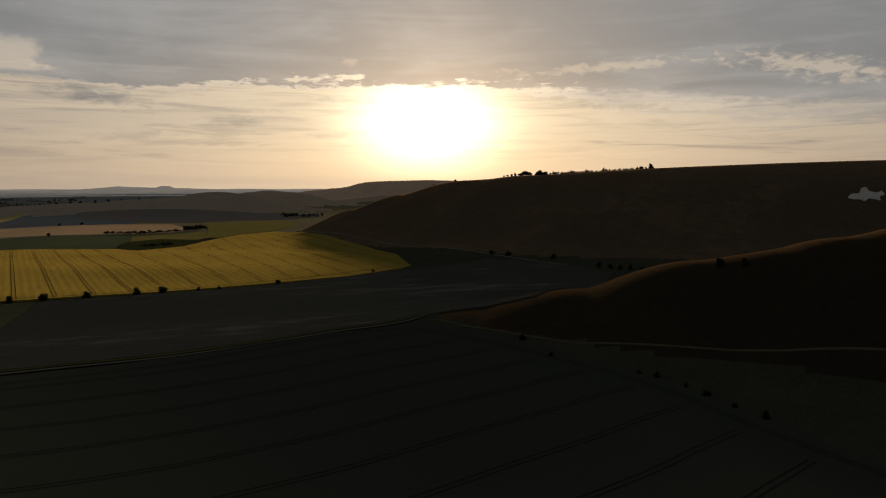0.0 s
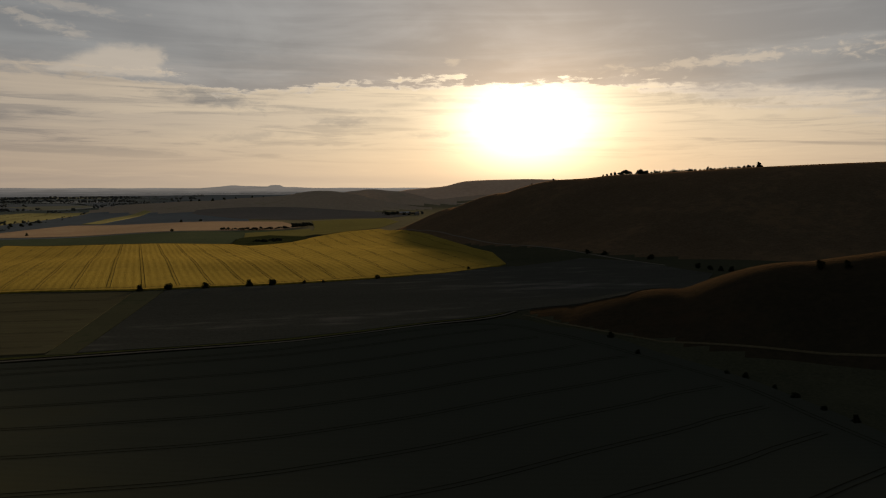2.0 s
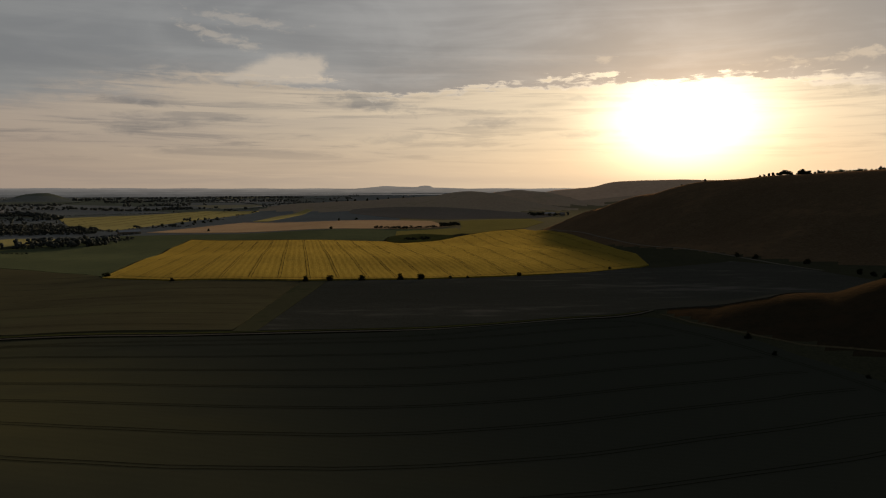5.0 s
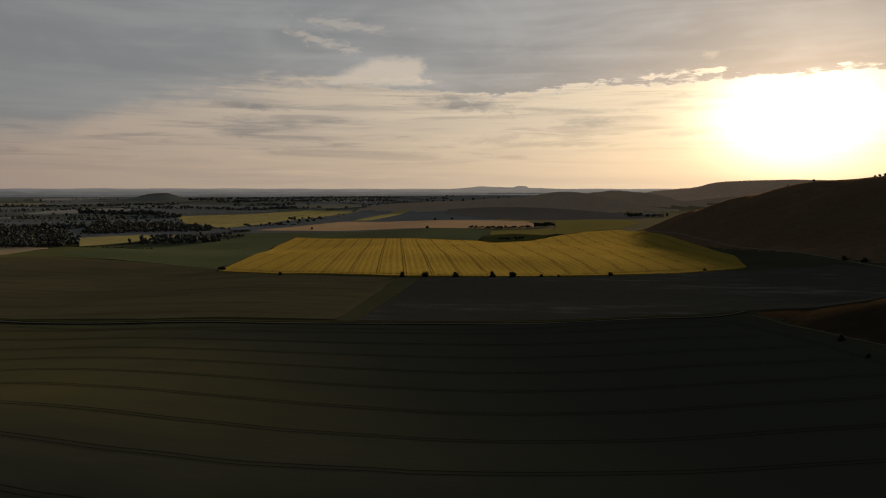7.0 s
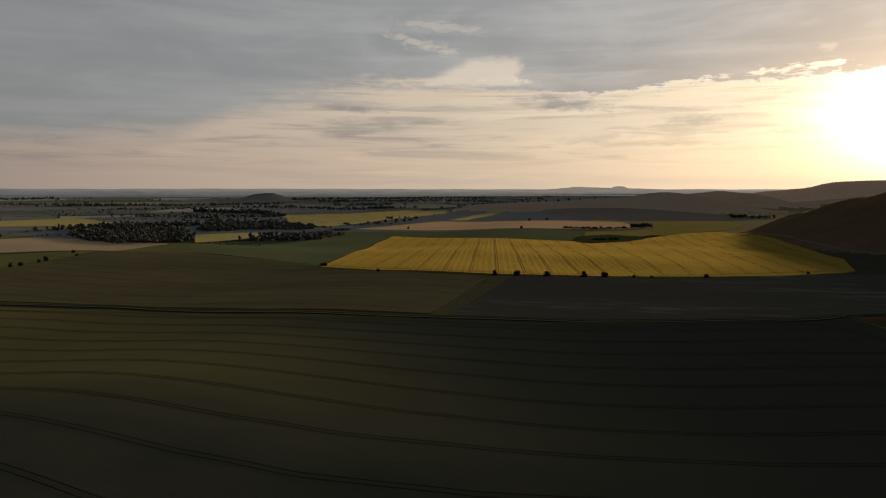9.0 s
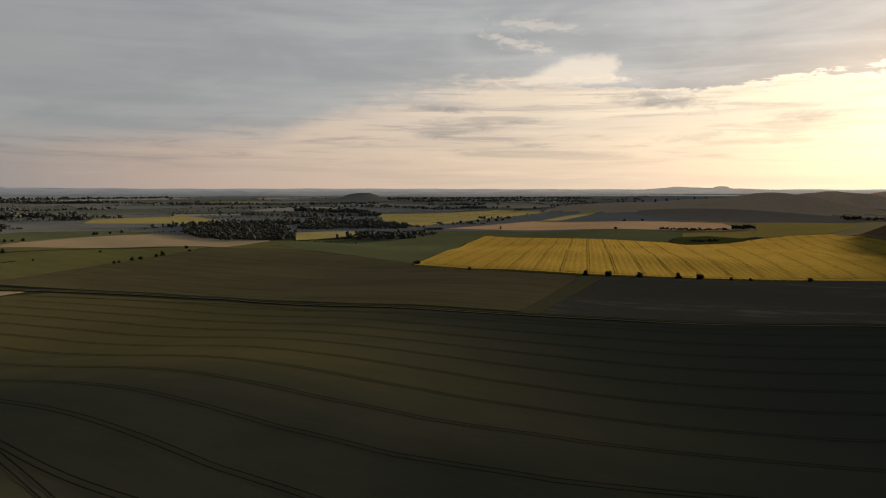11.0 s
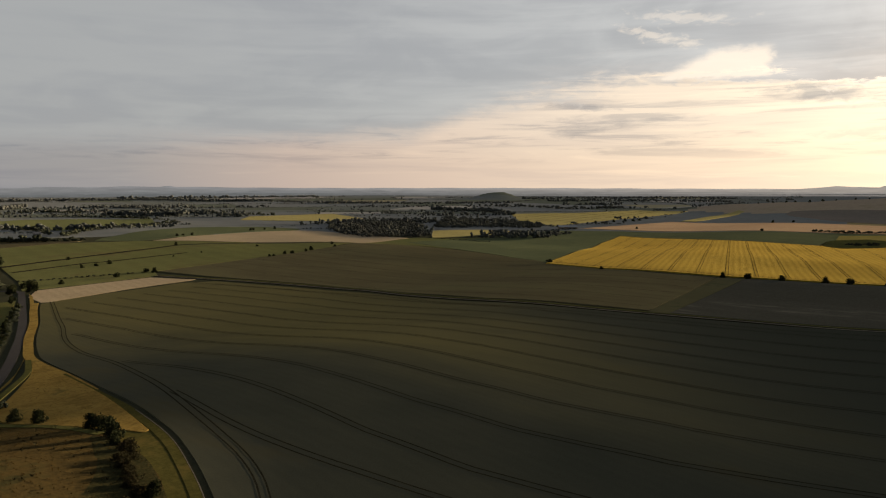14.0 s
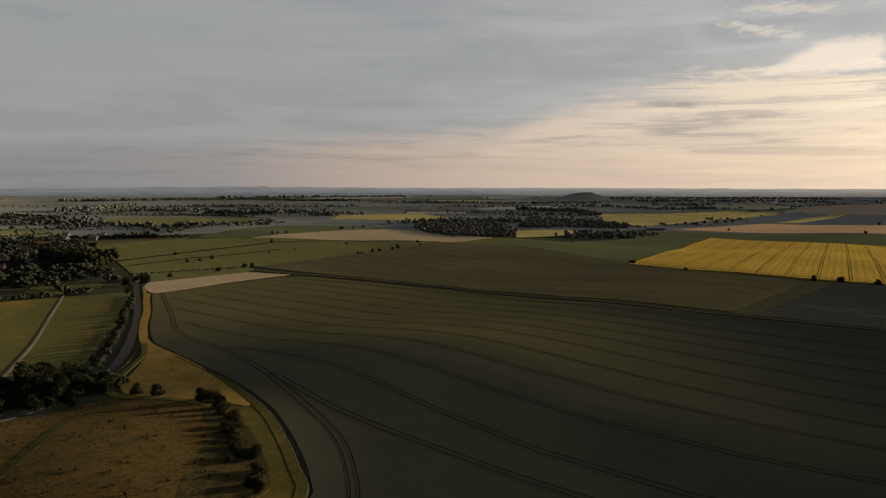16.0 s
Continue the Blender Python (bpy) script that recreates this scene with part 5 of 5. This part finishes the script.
def make_vale():
    """Small fields of the far valley with hedges and single trees along their edges."""
    crops = [VALE_GRASS, VALE_GREY, VALE_PALE, VALE_GREEN, VALE_STRAW]
    verts, faces, kinds, trees_far = [], [], [], []
    for i in range(len(VALE_ROWS) - 1):
        for j in range(26):
            a, b, c, d = vale_corner(i, j), vale_corner(i, j + 1), vale_corner(i + 1, j + 1), vale_corner(i + 1, j)
            middle = (a + b + c + d) / 4
            crop = random.choices(range(5), (6, 7, 2, 3, 0.6))[0]
            if free_land(*middle) and all(free_land(*(0.88 * k + 0.12 * middle)) for k in (a, b, c, d)):
                base, many = len(verts), 8
                for v in range(5):
                    for u in range(many + 1):
                        p = (a * (1 - u / many) + b * u / many) * (1 - v / 4) + (d * (1 - u / many) + c * u / many) * v / 4
                        verts.append((p[0], p[1], land_at(p[0], p[1]) + 0.35))
                for v in range(4):
                    for u in range(many):
                        k = base + v * (many + 1) + u
                        faces.append((k, k + 1, k + many + 2, k + many + 1))
                        kinds.append(crop)
            for p, q, share in ((a, b, 0.85 if i < 12 else 0.55), (a, d, 0.5 if i < 11 else 0.2)):
                if random.random() > share:
                    continue
                length = np.linalg.norm(q - p)
                tall_share = random.choice((0.05, 0.15, 0.35, 0.6) if i < 12 else (0.0, 0.05, 0.2))
                low = random.uniform(1.8, 4.2)
                sparse = random.choice((0.05, 0.2, 0.5))
                for s in np.arange(0, length, 6.0):
                    if random.random() < sparse:
                        continue
                    x, y = p + (q - p) * s / length + np.array((random.gauss(0, 1), random.gauss(0, 1)))
                    if not free_land(x, y):
                        continue
                    t = random.uniform(5.5, 10) if random.random() < tall_share else low * random.uniform(0.8, 1.3)
                    trees_far.append((x, y, t, max(5.5, t * random.uniform(0.8, 1.2))))
            if random.random() < (0.22 if i < 12 else 0.08):
                x0, y0 = a * 0.5 + b * 0.5
                for k in range(random.randint(25, 100)):
                    p, q = random.gauss(0, 12), random.gauss(0, 75)
                    x, y = x0 + AHEAD[0] * p + ACROSS[0] * q, y0 + AHEAD[1] * p + ACROSS[1] * q
                    if free_land(x, y):
                        t = random.uniform(7, 13)
                        trees_far.append((x, y, t, t * random.uniform(0.8, 1.2)))
    for line, tall, deep in TREE_BELTS:
        for x, y in along(line, 8.0):
            for k in range(deep):
                if random.random() < 0.86:
                    t = tall * random.uniform(0.6, 1.25)
                    q = (k - (deep - 1) / 2) * 16 + random.gauss(0, 4)
                    trees_far.append((x + AHEAD[0] * q + random.gauss(0, 3), y + AHEAD[1] * q + random.gauss(0, 3), t, t * random.uniform(1.0, 1.5)))
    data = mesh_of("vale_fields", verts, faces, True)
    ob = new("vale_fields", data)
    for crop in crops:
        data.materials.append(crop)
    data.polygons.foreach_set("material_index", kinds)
    tagged(ob, "patchwork of small haze-greyed fields across the valley", "fields", kind="stuff")
    leaf_masses("far_hedges", [k for k in trees_far if math.hypot(k[0], k[1]) < 2000], 4, 0, HAZED_LEAVES, "dark hedges and copses between the fields of the valley", "hedges", 0.27)
    leaf_masses("farthest_hedges", [k for k in trees_far if math.hypot(k[0], k[1]) >= 2000], 2, 0, HAZIER_LEAVES, "haze-greyed hedges across the farthest fields of the valley", "hedges", 0.33)


make_vale()

leaf_masses("thicket", scatter([(-237, -10), (-251, 5), (-236, 17), (-213, 21), (-199, 16), (-195, 4), (-198, -10), (-215, -24)], 4.2, 3.6, 31), 22, 160, DEEP_LEAVES, "dense dark thicket of bushes below the knoll", "bushes", 0.16)
leaf_masses("farm_trees", scatter([(262, 1640), (262, 1665), (350, 1650), (345, 1628)], 8, 7, 12), 6, 0, HAZED_LEAVES, "dark trees round a far farmstead", "trees")


def tussocks(name, outline, many, tall, material, label, seed):
    """Loose clumps of long dry grass as bunches of bent blades."""
    rng = np.random.default_rng(seed)
    xs, ys = [p[0] for p in outline], [p[1] for p in outline]
    x, y = rng.uniform(min(xs), max(xs), many * 3), rng.uniform(min(ys), max(ys), many * 3)
    keep = np.flatnonzero(inside(x, y, outline))[:many]
    x, y = x[keep], y[keep]
    z = height(x, y) + 0.4
    verts, faces = [], []
    for px_, py_, pz in zip(x, y, z):
        size = tall * rng.uniform(0.5, 1.3)
        for k in range(6):
            t, lean = rng.uniform(0, 2 * math.pi), rng.uniform(0.3, 0.9)
            dx, dy = math.cos(t), math.sin(t)
            i = len(verts)
            w = 0.13 * size
            verts += [(px_ - dy * w, py_ + dx * w, pz), (px_ + dy * w, py_ - dx * w, pz), (px_ + dx * size * lean * 0.5 + dy * w, py_ + dy * size * lean * 0.5 - dx * w, pz + size * 0.7),
                      (px_ + dx * size * lean, py_ + dy * size * lean, pz + size * rng.uniform(0.7, 1.0))]
            faces += [(i, i + 1, i + 2), (i, i + 2, i + 3)]
    return tagged(part(name, mesh_of(name, verts, faces), material), label, "grass", kind="stuff")


tussocks("dry_tussocks", KNOLL_TOP, 9000, 0.30, TUFT_DRY, "tufts of long dry brown grass on the knoll", 4)
tussocks("dark_tussocks", KNOLL_TOP, 420, 0.7, SCRUB_LEAVES, "dark clumps of weeds among the grass of the knoll", 6)
tussocks("verge_tussocks", TRIANGLE, 1500, 0.22, TUFT_GOLD, "tufts of golden dry grass beside the road", 8)

# ---- village and farm buildings ----


def box(verts, faces, x0, y0, z0, x1, y1, z1):
    i = len(verts)
    verts += [(x0, y0, z0), (x1, y0, z0), (x1, y1, z0), (x0, y1, z0), (x0, y0, z1), (x1, y0, z1), (x1, y1, z1), (x0, y1, z1)]
    faces += [(i, i + 3, i + 2, i + 1), (i + 4, i + 5, i + 6, i + 7), (i, i + 1, i + 5, i + 4), (i + 1, i + 2, i + 6, i + 5), (i + 2, i + 3, i + 7, i + 6), (i + 3, i, i + 4, i + 7)]


def make_house(name, length, depth, eaves, ridge, walls, roofing, label, chimneys=1, rows=2, category="house"):
    """Gabled walls with openings, an overhanging pitched roof, chimneys, windows with frames, and a door."""
    ob = tagged(new(name), label, category)
    a, b = length / 2, depth / 2
    verts = [(-a, -b, -1), (a, -b, -1), (a, b, -1), (-a, b, -1), (-a, -b, eaves), (a, -b, eaves), (a, b, eaves), (-a, b, eaves), (-a, 0, ridge - 0.15), (a, 0, ridge - 0.15)]
    faces = [(0, 1, 5, 4), (2, 3, 7, 6), (1, 2, 6, 9, 5), (3, 0, 4, 8, 7), (3, 2, 1, 0)]
    part("wall", mesh_of("wall", verts, faces), walls, ob)
    over, thick = 0.35, 0.18
    drop = (ridge - eaves) / b * over
    for side in (-1, 1):
        verts = []
        for x in (-a - over, a + over):
            verts += [(x, 0, ridge), (x, side * (b + over), eaves - drop), (x, side * (b + over), eaves - drop - thick), (x, 0, ridge - thick)]
        faces = [(0, 4, 5, 1), (1, 5, 6, 2), (2, 6, 7, 3), (0, 1, 2, 3), (7, 6, 5, 4), (3, 7, 4, 0)]
        part("roof", mesh_of("roof", verts, faces), roofing, ob)
    for k in range(chimneys):
        verts, faces = [], []
        x = (a - 0.7) * (1 - 2 * k)
        box(verts, faces, x - 0.4, -0.35, ridge - 0.8, x + 0.4, 0.35, ridge + 0.9)
        box(verts, faces, x - 0.48, -0.43, ridge + 0.9, x + 0.48, 0.43, ridge + 1.02)
        part("chimney", mesh_of("chimney", verts, faces), BRICK, ob)
    for side in (-1, 1):
        many = max(2, int(length / 3))
        for r in range(rows):
            for k in range(many):
                x = -a + length * (k + 0.5) / many
                z = 0.9 + 2.6 * r
                if r == 0 and k == many // 2:
                    verts, faces = [], []
                    box(verts, faces, x - 0.45, side * (b + 0.02) - 0.05, 0.0, x + 0.45, side * (b + 0.02) + 0.05, 2.05)
                    part("door", mesh_of("door", verts, faces), WOOD, ob)
                    continue
                verts, faces = [], []
                box(verts, faces, x - 0.55, side * (b + 0.01) - 0.06, z, x + 0.55, side * (b + 0.01) + 0.06, z + 1.2)
                win = part("window", mesh_of("window", verts, faces), RENDERED, ob)
                verts, faces = [], []
                box(verts, faces, x - 0.47, side * (b + 0.03) - 0.06, z + 0.08, x + 0.47, side * (b + 0.03) + 0.06, z + 1.12)
                part("pane", mesh_of("pane", verts, faces), PANE, win)
    return ob


def stand(ob, x, y, turn):
    ob.matrix_basis = pose(x, y, land_at(x, y) + 0.1, 0, 0, turn)
    return ob


cottage = stand(make_house("house", 11, 6.5, 4.6, 7.6, BRICK, ROOF_TILE, "red brick village house with a brown tiled roof among trees", 2), -645, 186, 25)
white_house = stand(make_house("house", 10, 6.0, 4.4, 7.2, RENDERED, ROOF_SLATE, "pale rendered village house with a grey slate roof", 1), -985, 318, 15)
for house, spots in ((cottage, [(-690, 166, 10), (-720, 152, 40), (-709, 215, 115), (-655, 128, 30), (-760, 185, 20), (-850, 215, 60), (-1031, 325, 80), (-784, 201, 35)]),
                     (white_house, [(-960, 345, 40), (-1011, 383, 15), (-1041, 464, 65), (-1060, 350, 35)])):
    for x, y, turn in spots:
        copy_thing(house, pose(x, y, land_at(x, y) + 0.1, 0, 0, turn))["group"] = "houses in the village"
    house["group"] = "houses in the village"
stand(make_house("barn", 26, 12, 4.5, 7.5, WOOD, RED_ROOF, "long farm barn with an orange-red roof by the village", 0, 1, "barn"), -900, 256, 25)
stand(make_house("barn", 34, 13, 4.0, 6.6, WOOD, TIN, "long low farm barn with a dark tin roof", 0, 1, "barn"), -490, 1146, 35)
stand(make_house("barn", 30, 12, 4.5, 7.5, WOOD, TIN, "pale farm barn in the valley below the downs", 0, 1, "barn"), 300, 1640, 20)
copy_thing(white_house, pose(330, 1632, land_at(330, 1632) + 0.1, 0, 0, 10))["group"] = "houses in the valley"
